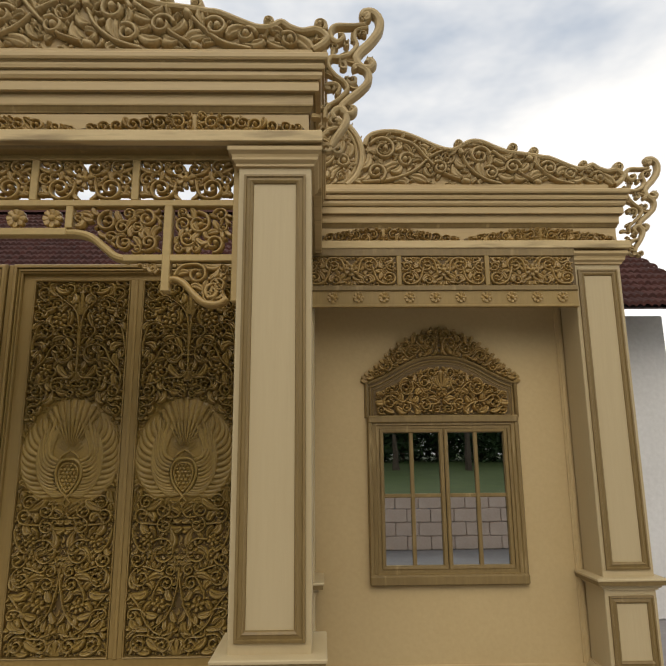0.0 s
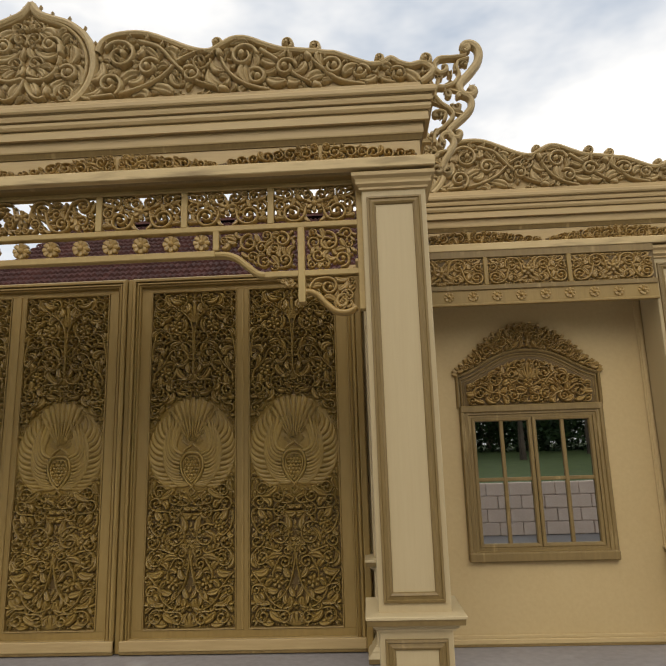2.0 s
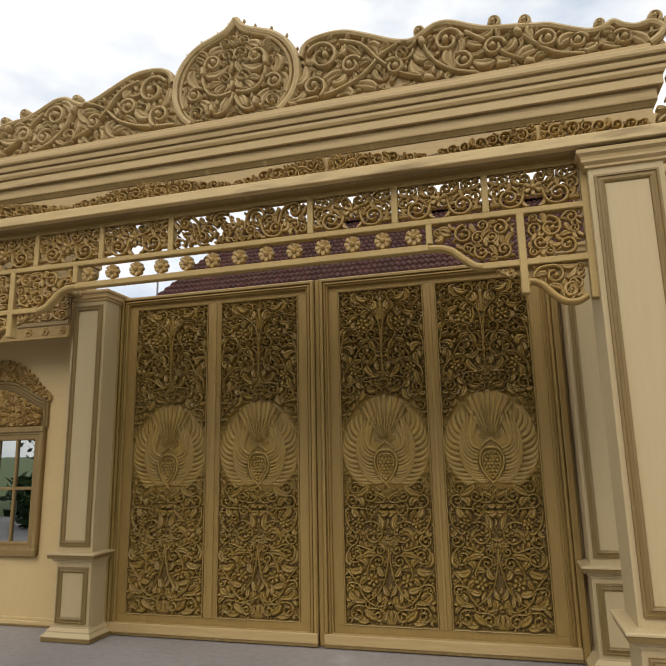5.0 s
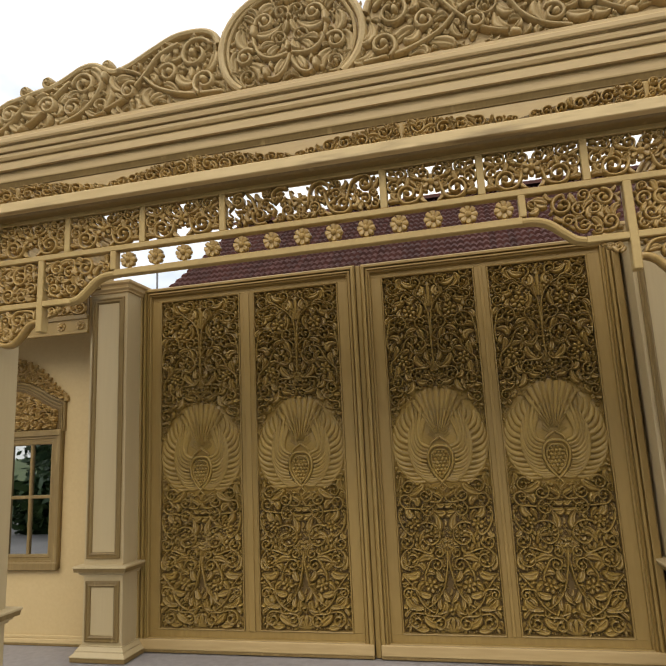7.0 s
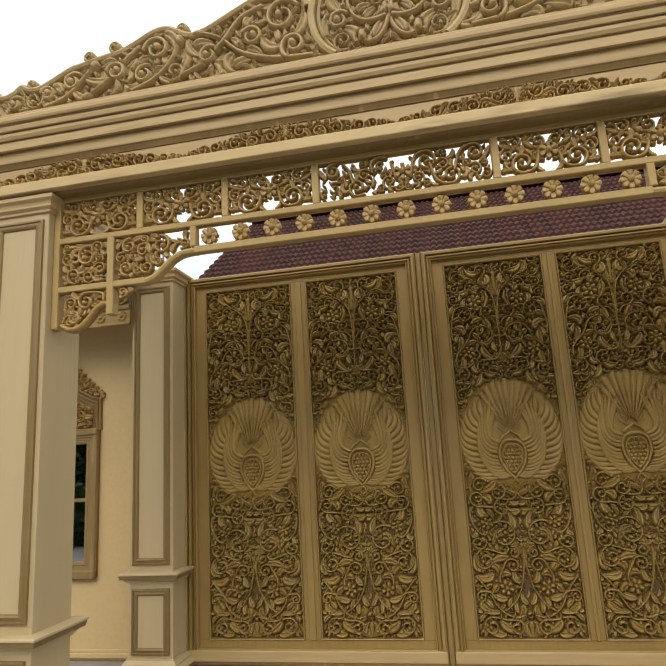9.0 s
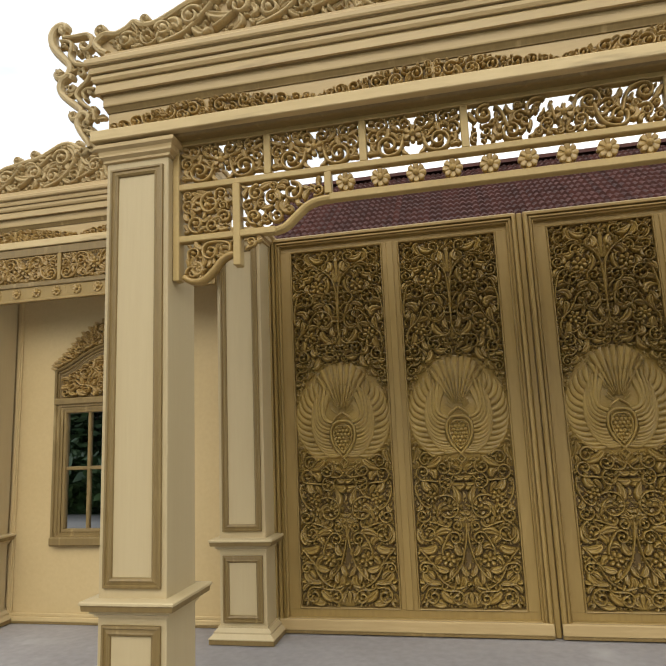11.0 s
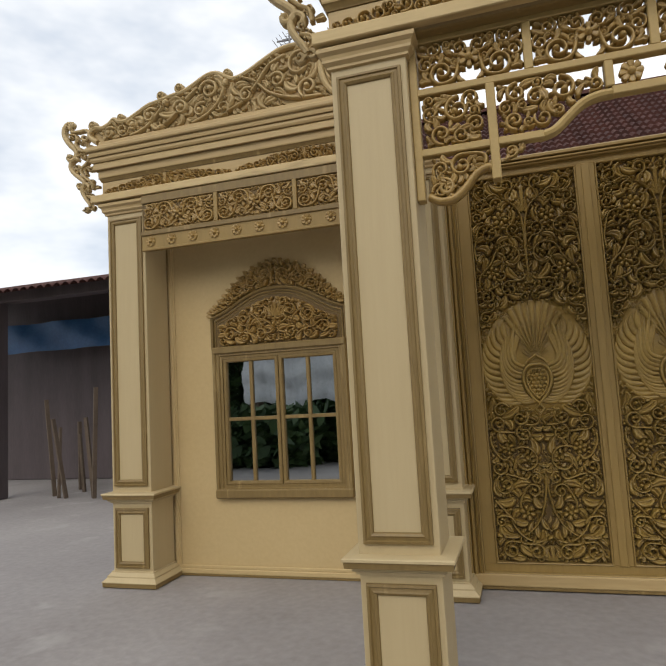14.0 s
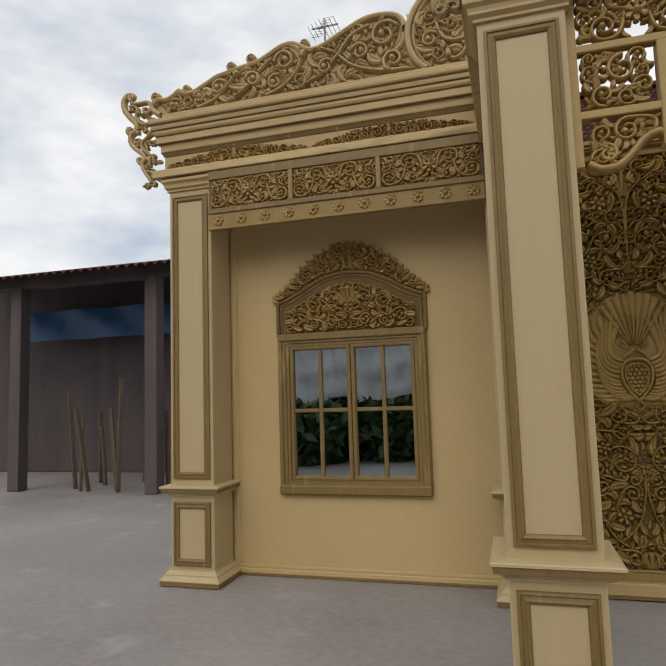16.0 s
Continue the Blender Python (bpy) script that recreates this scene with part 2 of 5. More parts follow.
def pack(poly, levels, seed, mirror=None, tries=900, overlap=0.9):
    """Circles of falling size that fill an outline; with mirror, only the half right of that line."""
    rs = np.random.RandomState(seed)
    poly = np.asarray(poly, float)
    lo, hi = poly.min(0).copy(), poly.max(0)
    if mirror is not None:
        lo[0] = mirror
    got = np.zeros((0, 3))
    for r in levels:
        p = lo + rs.rand(tries, 2) * (hi - lo)
        ok = clear(poly, p) > r * 0.92
        if mirror is not None:
            ok &= p[:, 0] - mirror > r * 0.9
        for q in p[ok]:
            if len(got) == 0 or (np.hypot(got[:, 0] - q[0], got[:, 1] - q[1]) > (got[:, 2] + r) * overlap).all():
                got = np.vstack([got, [q[0], q[1], r]])
    return got


def ridge(field, lo, res, pts, wide, high, hollow=0.0):
    """Carve one rounded ridge along pts into a height field, cut free from what lies beside it; hollow is how deep a leaf
    is scooped beside its raised edge, its sign the side on which that edge lies."""
    pts, wide, high = np.asarray(pts, float), np.asarray(wide, float), np.asarray(high, float)
    reach = 1.4 * wide.max()
    i0, j0 = np.maximum(0, np.floor((pts.min(0) - reach - lo) / res).astype(int))
    i1, j1 = np.minimum(np.array(field.shape[::-1]), np.ceil((pts.max(0) + reach - lo) / res).astype(int) + 1)
    if i1 <= i0 or j1 <= j0:
        return
    gx, gz = np.meshgrid(lo[0] + res * np.arange(i0, i1), lo[1] + res * np.arange(j0, j1))
    p = np.column_stack([gx.ravel(), gz.ravel()])
    a, d = pts[:-1], pts[1:] - pts[:-1]
    w = p[:, None, :] - a[None]
    t = np.clip((w * d).sum(2) / np.maximum((d * d).sum(1), 1e-12), 0, 1)
    off = np.linalg.norm(w - t[..., None] * d[None], axis=2) / (wide[:-1] + (wide[1:] - wide[:-1]) * t)
    k = off.argmin(1)
    row = np.arange(len(p))
    q = off[row, k]
    tall = high[k] + (high[k + 1] - high[k]) * t[row, k]
    top = tall * np.sqrt(np.clip(1 - q ** 2.4, 0, 1))
    if hollow:
        u = q * np.sign(d[k, 0] * w[row, k, 1] - d[k, 1] * w[row, k, 0]) * math.copysign(1, hollow)
        top *= 1 - abs(hollow) * (np.exp(-(((u + 0.15) / 0.30) ** 2)) + 0.55 * np.exp(-(((u + 0.72) / 0.13) ** 2)))
    win = field[j0:j1, i0:i1]
    q, top = q.reshape(win.shape), top.reshape(win.shape)
    field[j0:j1, i0:i1] = np.where(q < 1, np.maximum(top, 0.12 * tall.reshape(win.shape)), np.where(q < 1.3, win * 0.22, win))


def comma(x, z, ang, length, curl):
    """The spine of a leaf that bends more and more towards its tip."""
    pts, a = [], ang
    for i in range(8):
        pts.append((x, z))
        x, z = x + math.cos(a) * length / 7, z + math.sin(a) * length / 7
        a += curl * (0.3 + 1.4 * i / 7) / 7
    return np.array(pts)


LEAF_WIDTH = np.array([0.34, 0.52, 0.72, 0.90, 1.02, 1.06, 0.98, 0.72])
LEAF_HEIGHT = np.array([0.50, 0.56, 0.62, 0.70, 0.80, 0.92, 1.0, 0.95])


def foliage(b, poly, levels, seed, mirror=None, y=0.0, back=0.0, h=0.25, fat=1.0, tries=900, overlap=0.9, stems=(), flowers=(), curls=3, under=True):
    """Carved foliage inside an outline: winding stems, full comma leaves that grow from them, and small leaves in the hollows,
    the same on both sides of the line mirror. What stays empty is open down to the board behind or, with back, right through."""
    pierced = back > 0
    back = back or 0.004
    poly = np.asarray(poly, float)
    rs = np.random.RandomState(seed + 500)
    lo, hi = poly.min(0), poly.max(0)
    area = (hi[0] - lo[0]) * (hi[1] - lo[1])
    res = 0.0033 if area < 0.2 else 0.0042
    nx, nz = max(4, int(round((hi[0] - lo[0]) / res)) + 1), max(4, int(round((hi[1] - lo[1]) / res)) + 1)
    gx, gz = np.meshgrid(lo[0] + res * np.arange(nx), lo[1] + res * np.arange(nz))
    pts = np.column_stack([gx.ravel(), gz.ravel()])
    rim = clear(poly, pts).reshape(nz, nx)
    tall = 1.2 * h * levels[0]
    lines = [(np.asarray(q, float), wide, high) for q, wide, high in stems]
    # a winding stem in each of the larger hollows, led in from its neighbour
    known = np.vstack([q for q, _, _ in lines]) if lines else np.zeros((0, 2))
    eyes = []
    for cx, cz, r in pack(poly, levels[:curls], seed, mirror, tries, overlap):
        if len(known) and np.hypot(known[:, 0] - cx, known[:, 1] - cz).min() < 0.8 * r:
            continue
        turn = rs.choice([-1, 1])
        if eyes:
            ex, ez, er = min(eyes, key=lambda q: math.hypot(q[0] - cx, q[1] - cz) - q[2])
            start = math.atan2(ez - cz, ex - cx) + turn * 0.9
        else:
            start = rs.uniform(0, 6.28)
        lines.append((np.array([(cx + r * (0.92 - 0.72 * q) * math.cos(start + turn * q * 8.0), cz + r * (0.92 - 0.72 * q) * math.sin(start + turn * q * 8.0)) for q in np.linspace(0, 1, 26)]), 0.075 * r + 0.0026, tall * 0.85))
        eyes.append((cx, cz, r))
    field, taken = np.zeros((nz, nx)), np.zeros((nz, nx))

    def twin(q):
        return np.column_stack([2 * mirror - q[:, 0], q[:, 1]])

    def put(target, q, wide, high, hollow=0.0):
        ridge(target, lo, res, q, wide, high, hollow)
        if mirror is not None:
            ridge(target, lo, res, twin(q), wide, high, -hollow)

    def free(q, w, skip):
        d = np.gradient(q, axis=0)
        n = np.column_stack([-d[:, 1], d[:, 0]]) / np.maximum(np.linalg.norm(d, axis=1), 1e-9)[:, None]
        t = np.vstack([q[skip:], (q + n * w[:, None] * 0.8)[skip:], (q - n * w[:, None] * 0.8)[skip:]])
        if mirror is not None and (t[:, 0] < mirror).any():
            return False
        k = np.round((t - lo) / res).astype(int)
        if (k < 0).any() or (k[:, 0] >= nx).any() or (k[:, 1] >= nz).any():
            return False
        return (rim[k[:, 1], k[:, 0]] > 0.001).all() and (taken[k[:, 1], k[:, 0]] > 0).mean() < 0.17

    for q, wide, high in lines:
        put(taken, q, np.full(len(q), wide), np.ones(len(q)))
    for fx, fz, fr in flowers:
        put(taken, np.array([(fx, fz), (fx + 1e-4, fz)]), np.array([fr, fr]), np.ones(2))
    # leaves: first off the stems, then in what is left
    roots = [(p, math.atan2(*(q[min(i + 1, len(q) - 1)] - q[max(i - 1, 0)])[::-1])) for q, _, _ in lines for i, p in enumerate(q) if i % 2 == 0]
    leaves = []
    size = (hi - lo) if mirror is None else np.array([hi[0] - mirror, hi[1] - lo[1]])
    corner = lo if mirror is None else np.array([mirror, lo[1]])
    for scale in (1.7, 1.3, 1.0, 0.75) if pierced else (2.1, 1.7, 1.35, 1.05, 0.8, 0.6):
        length = levels[0] * scale * fat ** 0.5
        if length < 0.016:
            break
        n = int(min(1400, 90 + (1.0 if pierced else 2.2) * size[0] * size[1] / (length * length)))
        for k in range(n):
            attached = bool(roots) and (pierced or k % 3 > 0)
            if attached:
                (px, pz), a = roots[rs.randint(len(roots))]
                side = rs.choice([-1, 1])
                ang, curl = a + side * rs.uniform(0.2, 0.7), side * rs.uniform(0.6, 3.0)
            else:
                px, pz = corner + rs.rand(2) * size
                ang, curl = rs.uniform(0, 6.28), rs.choice([-1, 1]) * rs.uniform(1.0, 2.8)
            q = comma(px, pz, ang, length * rs.uniform(0.85, 1.15), curl)
            w = LEAF_WIDTH * length * (0.205 if pierced else 0.235)
            if free(q, w, 3 if attached else 0):
                put(taken, q, w, np.ones(8))
                leaves.append((q, w, tall * (0.55 + 0.4 * min(1, scale)), -math.copysign(0.5, curl)))
                roots.extend([(q[3], ang)])
    if under and not pierced:
        # an under layer of low leaves that follow the stems, so that no plain ground is left
        length = levels[0] * 0.95
        heads = np.array([p for p, _ in roots]) if roots else np.zeros((1, 2))
        for _ in range(int(2.6 * size[0] * size[1] / (length * length * 0.35))):
            p = corner + rs.rand(2) * size
            a = roots[int(np.hypot(*(heads - p).T).argmin())][1] if roots else 0.0
            curl = rs.choice([-1, 1]) * rs.uniform(0.8, 2.6)
            put(field, comma(p[0], p[1], a + rs.uniform(-0.9, 0.9), length * rs.uniform(0.7, 1.3), curl), LEAF_WIDTH * length * 0.21, tall * rs.uniform(0.26, 0.42) * LEAF_HEIGHT, -math.copysign(0.4, curl))
    for q, w, high, hollow in leaves:
        put(field, q, w, high * LEAF_HEIGHT, hollow)
    for q, wide, high in lines:
        s = np.linspace(0, 1, len(q))
        put(field, q, wide * (1.1 - 0.35 * s), high * (0.8 + 0.2 * s))
        put(field, q[-2:], np.array([wide, wide]) * 1.7, np.array([high, high]) * 1.1)
    for fx, fz, fr in flowers:
        for k in range(6):
            a = k * math.pi / 3 + 0.3
            put(field, np.array([(fx + fr * 0.3 * math.cos(a), fz + fr * 0.3 * math.sin(a)), (fx + fr * 0.72 * math.cos(a), fz + fr * 0.72 * math.sin(a))]), np.array([0.22, 0.33]) * fr, np.array([0.5, 0.65]) * tall)
        put(field, np.array([(fx, fz), (fx + 1e-4, fz)]), np.array([0.26, 0.26]) * fr, np.array([1.0, 1.0]) * tall)
    field *= np.clip(rim / 0.006 + 0.3, 0, 1)
    inside = rim > -0.2 * res
    cell = inside[:-1, :-1] & inside[1:, :-1] & inside[:-1, 1:] & inside[1:, 1:]
    mean = (field[:-1, :-1] + field[1:, :-1] + field[:-1, 1:] + field[1:, 1:]) / 4
    cell &= mean > (0.12 if pierced else 0.14) * tall
    if pierced:
        # crumbs that hang on nothing fall out
        mark = np.where(cell, np.arange(cell.size).reshape(cell.shape) + 1, 0)
        for _ in range(220):
            pad = np.pad(mark, 1)
            grown = np.where(cell, np.maximum.reduce([pad[1:-1, 1:-1], pad[:-2, 1:-1], pad[2:, 1:-1], pad[1:-1, :-2], pad[1:-1, 2:]]), 0)
            if (grown == mark).all():
                break
            mark = grown
        ids, count = np.unique(mark, return_counts=True)
        cell &= ~np.isin(mark, ids[count < 45])
    idx = np.arange(nx * nz).reshape(nz, nx)
    quads = np.stack([idx[:-1, :-1], idx[:-1, 1:], idx[1:, 1:], idx[1:, :-1]], -1)[cell]
    used = np.unique(quads)
    place = np.full(nx * nz, -1)
    place[used] = np.arange(len(used))
    base = len(b.v)
    b.v.extend(zip(pts[used, 0].tolist(), (y - field.ravel()[used]).tolist(), pts[used, 1].tolist()))
    front = place[quads] + base
    b.f.extend(map(tuple, front.tolist()))
    n = len(used)
    b.v.extend(zip(pts[used, 0].tolist(), [y + back] * n, pts[used, 1].tolist()))
    pad = np.pad(cell, 1)
    for di, dj, e0, e1 in ((-1, 0, 0, 1), (1, 0, 2, 3), (0, -1, 3, 0), (0, 1, 1, 2)):
        open_side = cell & ~pad[1 + di:1 + di + cell.shape[0], 1 + dj:1 + dj + cell.shape[1]]
        edge = np.stack([idx[:-1, :-1], idx[:-1, 1:], idx[1:, 1:], idx[1:, :-1]], -1)[open_side]
        a, e = place[edge[:, e0]] + base, place[edge[:, e1]] + base
        b.f.extend(map(tuple, np.stack([a, a + n, e + n, e], -1).tolist()))
    if pierced:
        b.f.extend(map(tuple, (front[:, ::-1] + n).tolist()))


def bezier(p0, p1, p2, p3, n=14):
    out = []
    for i in range(n):
        t = i / (n - 1)
        c = ((1 - t) ** 3, 3 * t * (1 - t) ** 2, 3 * t * t * (1 - t), t ** 3)
        out.append(tuple(sum(k * q[a] for k, q in zip(c, (p0, p1, p2, p3))) for a in (0, 1)))
    return out


def spline(pts, per=6):
    """A smooth line through points."""
    out = []
    for i in range(len(pts) - 1):
        p = [pts[max(0, i - 1)], pts[i], pts[i + 1], pts[min(len(pts) - 1, i + 2)]]
        for k in range(per):
            t = k / per
            out.append(tuple(0.5 * (2 * p[1][a] + (p[2][a] - p[0][a]) * t + (2 * p[0][a] - 5 * p[1][a] + 4 * p[2][a] - p[3][a]) * t * t + (3 * p[1][a] - p[0][a] - 3 * p[2][a] + p[3][a]) * t ** 3) for a in (0, 1)))
    out.append(pts[-1])
    return out


def volute(cx, cz, r, start, turn=1, lead=None, turns=1.35):
    """A stem that runs from lead into a spiral round (cx, cz); start is the angle at which it comes in, turn its sense."""
    pts = []
    for i in range(31):
        q = i / 30
        a, rr = start + turn * q * turns * 2 * math.pi, r * (1 - 0.80 * q)
        pts.append((cx + rr * math.cos(a), cz + rr * math.sin(a)))
    if lead:
        d = (-turn * math.sin(start), turn * math.cos(start))
        gap = math.hypot(pts[0][0] - lead[0], pts[0][1] - lead[1])
        pts = bezier(lead, (lead[0] + 0.02, lead[1] + (0.45 if lead[1] < cz else -0.45) * gap), (pts[0][0] - 0.5 * gap * d[0], pts[0][1] - 0.5 * gap * d[1]), pts[0], 10)[:-1] + pts
    return pts


def mesh_of(name, b, mat, smooth=False):
    me = bpy.data.meshes.new(name)
    me.from_pydata(b.v, [], b.f)
    me.materials.append(mat)
    bm = bmesh.new()
    bm.from_mesh(me)
    bmesh.ops.recalc_face_normals(bm, faces=bm.faces)
    bm.to_mesh(me)
    bm.free()
    if smooth:
        me.shade_smooth()
    return me


def part(name, b, mat, parent=None, label="", smooth=False):
    ob = new(name, mesh_of(name, b, mat, smooth) if isinstance(b, Build) else b)
    if parent is not None:
        ob.parent = parent
    if label:
        ob["label"] = label
    return ob


def thing(name, label, category, at=(0, 0, 0), group="", kind=""):
    ob = new(name)
    ob.location = at
    ob.empty_display_size = 0.1
    return tagged(ob, label, category, group, kind)


def boxed(name, mat, parent, dims, c=0.004, label=""):
    b = Build()
    b.box(*dims, c)
    return part(name, b, mat, parent, label)


def moulding(b, x0, x1, z0, z1, profile, y):
    """A mitred frame; profile of (inset, proud)."""
    rows = []
    for cx, cz, sx, sz in ((x0, z0, 1, 1), (x1, z0, -1, 1), (x1, z1, -1, -1), (x0, z1, 1, -1), (x0, z0, 1, 1)):
        rows.append([(cx + sx * i, y - h, cz + sz * i) for i, h in profile])
    b.grid(rows)


def sweep(b, profile, xl, xr, yf, yb):
    """A profile of (out, height) led round the left end, the front and the right end."""
    rows = []
    for cx, cy, sx, sy in ((xl, yb, -1, 0), (xl, yf, -1, -1), (xr, yf, 1, -1), (xr, yb, 1, 0)):
        rows.append([(cx + sx * o, cy + sy * o, z) for o, z in profile])
    b.grid(rows, close=True, caps=True)


def tiers(b, steps, cx, cy, hw, hd):
    """Stacked square courses; steps of (out, height)."""
    rows = [[(cx + sx * (hw + o), cy + sy * (hd + o), z) for sx, sy in ((-1, -1), (1, -1), (1, 1), (-1, 1))] for o, z in steps]
    b.grid(rows, close=True, caps=True)


# ---- ground ----
b = Build()
n = 28
edge = [-300, -120, -60, -30, -16] + [-12 + i for i in range(n)] + [20, 40, 90, 300]
b.grid([[(x, y, 0.006 * (noise.noise(Vector((x * 0.4, y * 0.4, 3))) - 0.5) - 0.004 if -11 < x < 15 and -11 < y < 15 else -0.004) for x in edge] for y in edge])
ground = tagged(part("ground", b, CONCRETE), "grey worn concrete yard with pale stains", "ground", kind="structure")

cover = thing("drain_cover", "square concrete drain cover in a dark gap of the yard floor", "drain cover", (-3.745, 3.13, 0))
# flat dark box that draws the gap round the plate
boxed("rim", POST, cover, (-0.165, 0.165, -0.17, 0.17, -0.03, 0.001), 0.002, "dark rim round the plate")
boxed("plate", CONCRETE, cover, (-0.122, 0.118, -0.13, 0.125, -0.02, 0.006), 0.004)

FRONT, BACK = 2.72, 4.26       # faces of the front and the rear pillars
CF, CB = -2.32, -2.388        # middle lines of the front and the rear row
WALL_Y = 4.58


# ---- pillars ----
def pillar():
    """One pillar, its foot at the origin, its face towards -y."""
    hw, dp = 0.17, 0.30
    top = thing("pillar", "cream painted wooden pillar with brown moulded panels on a pedestal", "pillar", group="stage pillars")
    b = Build()
    tiers(b, [(0.06, 0.0), (0.06, 0.03)], 0, dp / 2, hw, dp / 2)
    part("foot_edge", b, GLAZE, top, "brown edge of the foot")
    b = Build()
    tiers(b, [(0.063, 0.03), (0.063, 0.036), (0.035, 0.062), (0.035, 0.072), (0.012, 0.094), (0.012, 0.102), (-0.01, 0.103)], 0, dp / 2, hw, dp / 2)
    part("foot", b, CREAM, top)
    boxed("pedestal", CREAM, top, (-hw, hw, 0, dp, 0.09, 0.60))
    b = Build()
    tiers(b, [(0.0, 0.588), (0.012, 0.590), (0.012, 0.600), (0.028, 0.607), (0.028, 0.618), (0.0, 0.62)], 0, dp / 2, hw, dp / 2)
    part("neck_moulding", b, CREAM, top)
    b = Build()
    tiers(b, [(0.03, 0.619), (0.052, 0.622), (0.056, 0.650), (0.06, 0.652)], 0, dp / 2, hw, dp / 2)
    part("slab_edge", b, GLAZE, top, "brown slab edge")
    b = Build()
    tiers(b, [(0.062, 0.650), (0.062, 0.660), (0.058, 0.664), (-0.01, 0.670)], 0, dp / 2, hw, dp / 2)
    part("slab", b, CREAM, top)
    boxed("shaft", CREAM, top, (-hw, hw, 0, dp, 0.665, 2.80))
    frame_profile = [(0, 0.0), (0.001, 0.014), (0.012, 0.017), (0.016, 0.010), (0.028, 0.013), (0.034, 0.018), (0.044, 0.012), (0.048, 0.002)]
    for z0, z1 in ((0.125, 0.555), (0.712, 2.74)):
        b = Build()
        moulding(b, -0.145, 0.145, z0, z1, frame_profile, 0.0)
        part("panel_moulding", b, GLAZE, top, "brown glazed moulding")
        boxed("panel", CREAM, top, (-0.098, 0.098, -0.004, 0.01, z0 + 0.047, z1 - 0.047), 0.001)
    b = Build()
    tiers(b, [(0.0, 2.775), (0.014, 2.780), (0.014, 2.792), (0.030, 2.806), (0.030, 2.818), (0.034, 2.832), (0.05, 2.846), (0.05, 2.864), (0.046, 2.868), (0.0, 2.869)], 0, dp / 2, hw, dp / 2)
    part("capital", b, FASCIA, top)
    return top


proto = pillar()
proto.location = (-0.257, FRONT, 0)
for x, y, tall in ((-4.388, FRONT, 1.0), (-4.437, BACK, 1.02), (-0.262, BACK, 1.012), (-6.735, BACK, 1.026), (1.956, BACK, 1.012)):
    copy_thing(proto, pose(x, y, 0)).scale = (1, 1, tall)

# ---- walls behind the wings ----
def wing_wall(name, x0, x1, hole):
    hx0, hx1, hz0, hz1 = hole
    b = Build()
    top = 2.93 if x1 < -3 else 2.97
    b.box(x0 - 0.12, hx0, WALL_Y, WALL_Y + 0.1, 0, top, 0)
    b.box(hx1, x1 + 0.12, WALL_Y, WALL_Y + 0.1, 0, top, 0)
    b.box(hx0, hx1, WALL_Y, WALL_Y + 0.1, 0, hz0, 0)
    b.box(hx0, hx1, WALL_Y, WALL_Y + 0.1, hz1, top, 0)
    w = tagged(part(name, b, WALL), "smooth beige painted board wall behind the window", "wall", kind="structure")
    b = Build()
    b.box(x0 + 0.01, x1 - 0.01, WALL_Y - 0.022, WALL_Y, 0.012, 0.05, 0.006)
    b.box(x0 + 0.01, x1 - 0.01, WALL_Y - 0.014, WALL_Y, 0.05, 0.075, 0.004)
    part("skirting", b, WALL, w)
    boxed("floor_batten", GLAZE, w, (x0, x1, WALL_Y - 0.02, WALL_Y + 0.08, -0.004, 0.012), 0.002)
    for xs in (x0, x1 - 0.05):
        b = Build()
        b.box(xs, xs + 0.05, WALL_Y - 0.014, WALL_Y, 0.075, 2.87, 0.004)
        b.box(xs + 0.012, xs + 0.038, WALL_Y - 0.022, WALL_Y - 0.012, 0.075, 2.87, 0.004)
        part("corner_batten", b, WALL, w)
    return w


WIN_L, WIN_R = 2 * CB - 0.843, 0.843
for name, wx, x0, x1 in (("wall_left", WIN_L, -6.56, -4.30), ("wall_right", WIN_R, -0.46, 1.785)):
    wing_wall(name, x0, x1, (wx - 0.46, wx + 0.46, 0.71, 1.68))


# ---- windows ----
ARCH = [(0.555, 1.99), (0.47, 2.02), (0.38, 2.065), (0.27, 2.125), (0.14, 2.175), (0.0, 2.188)]


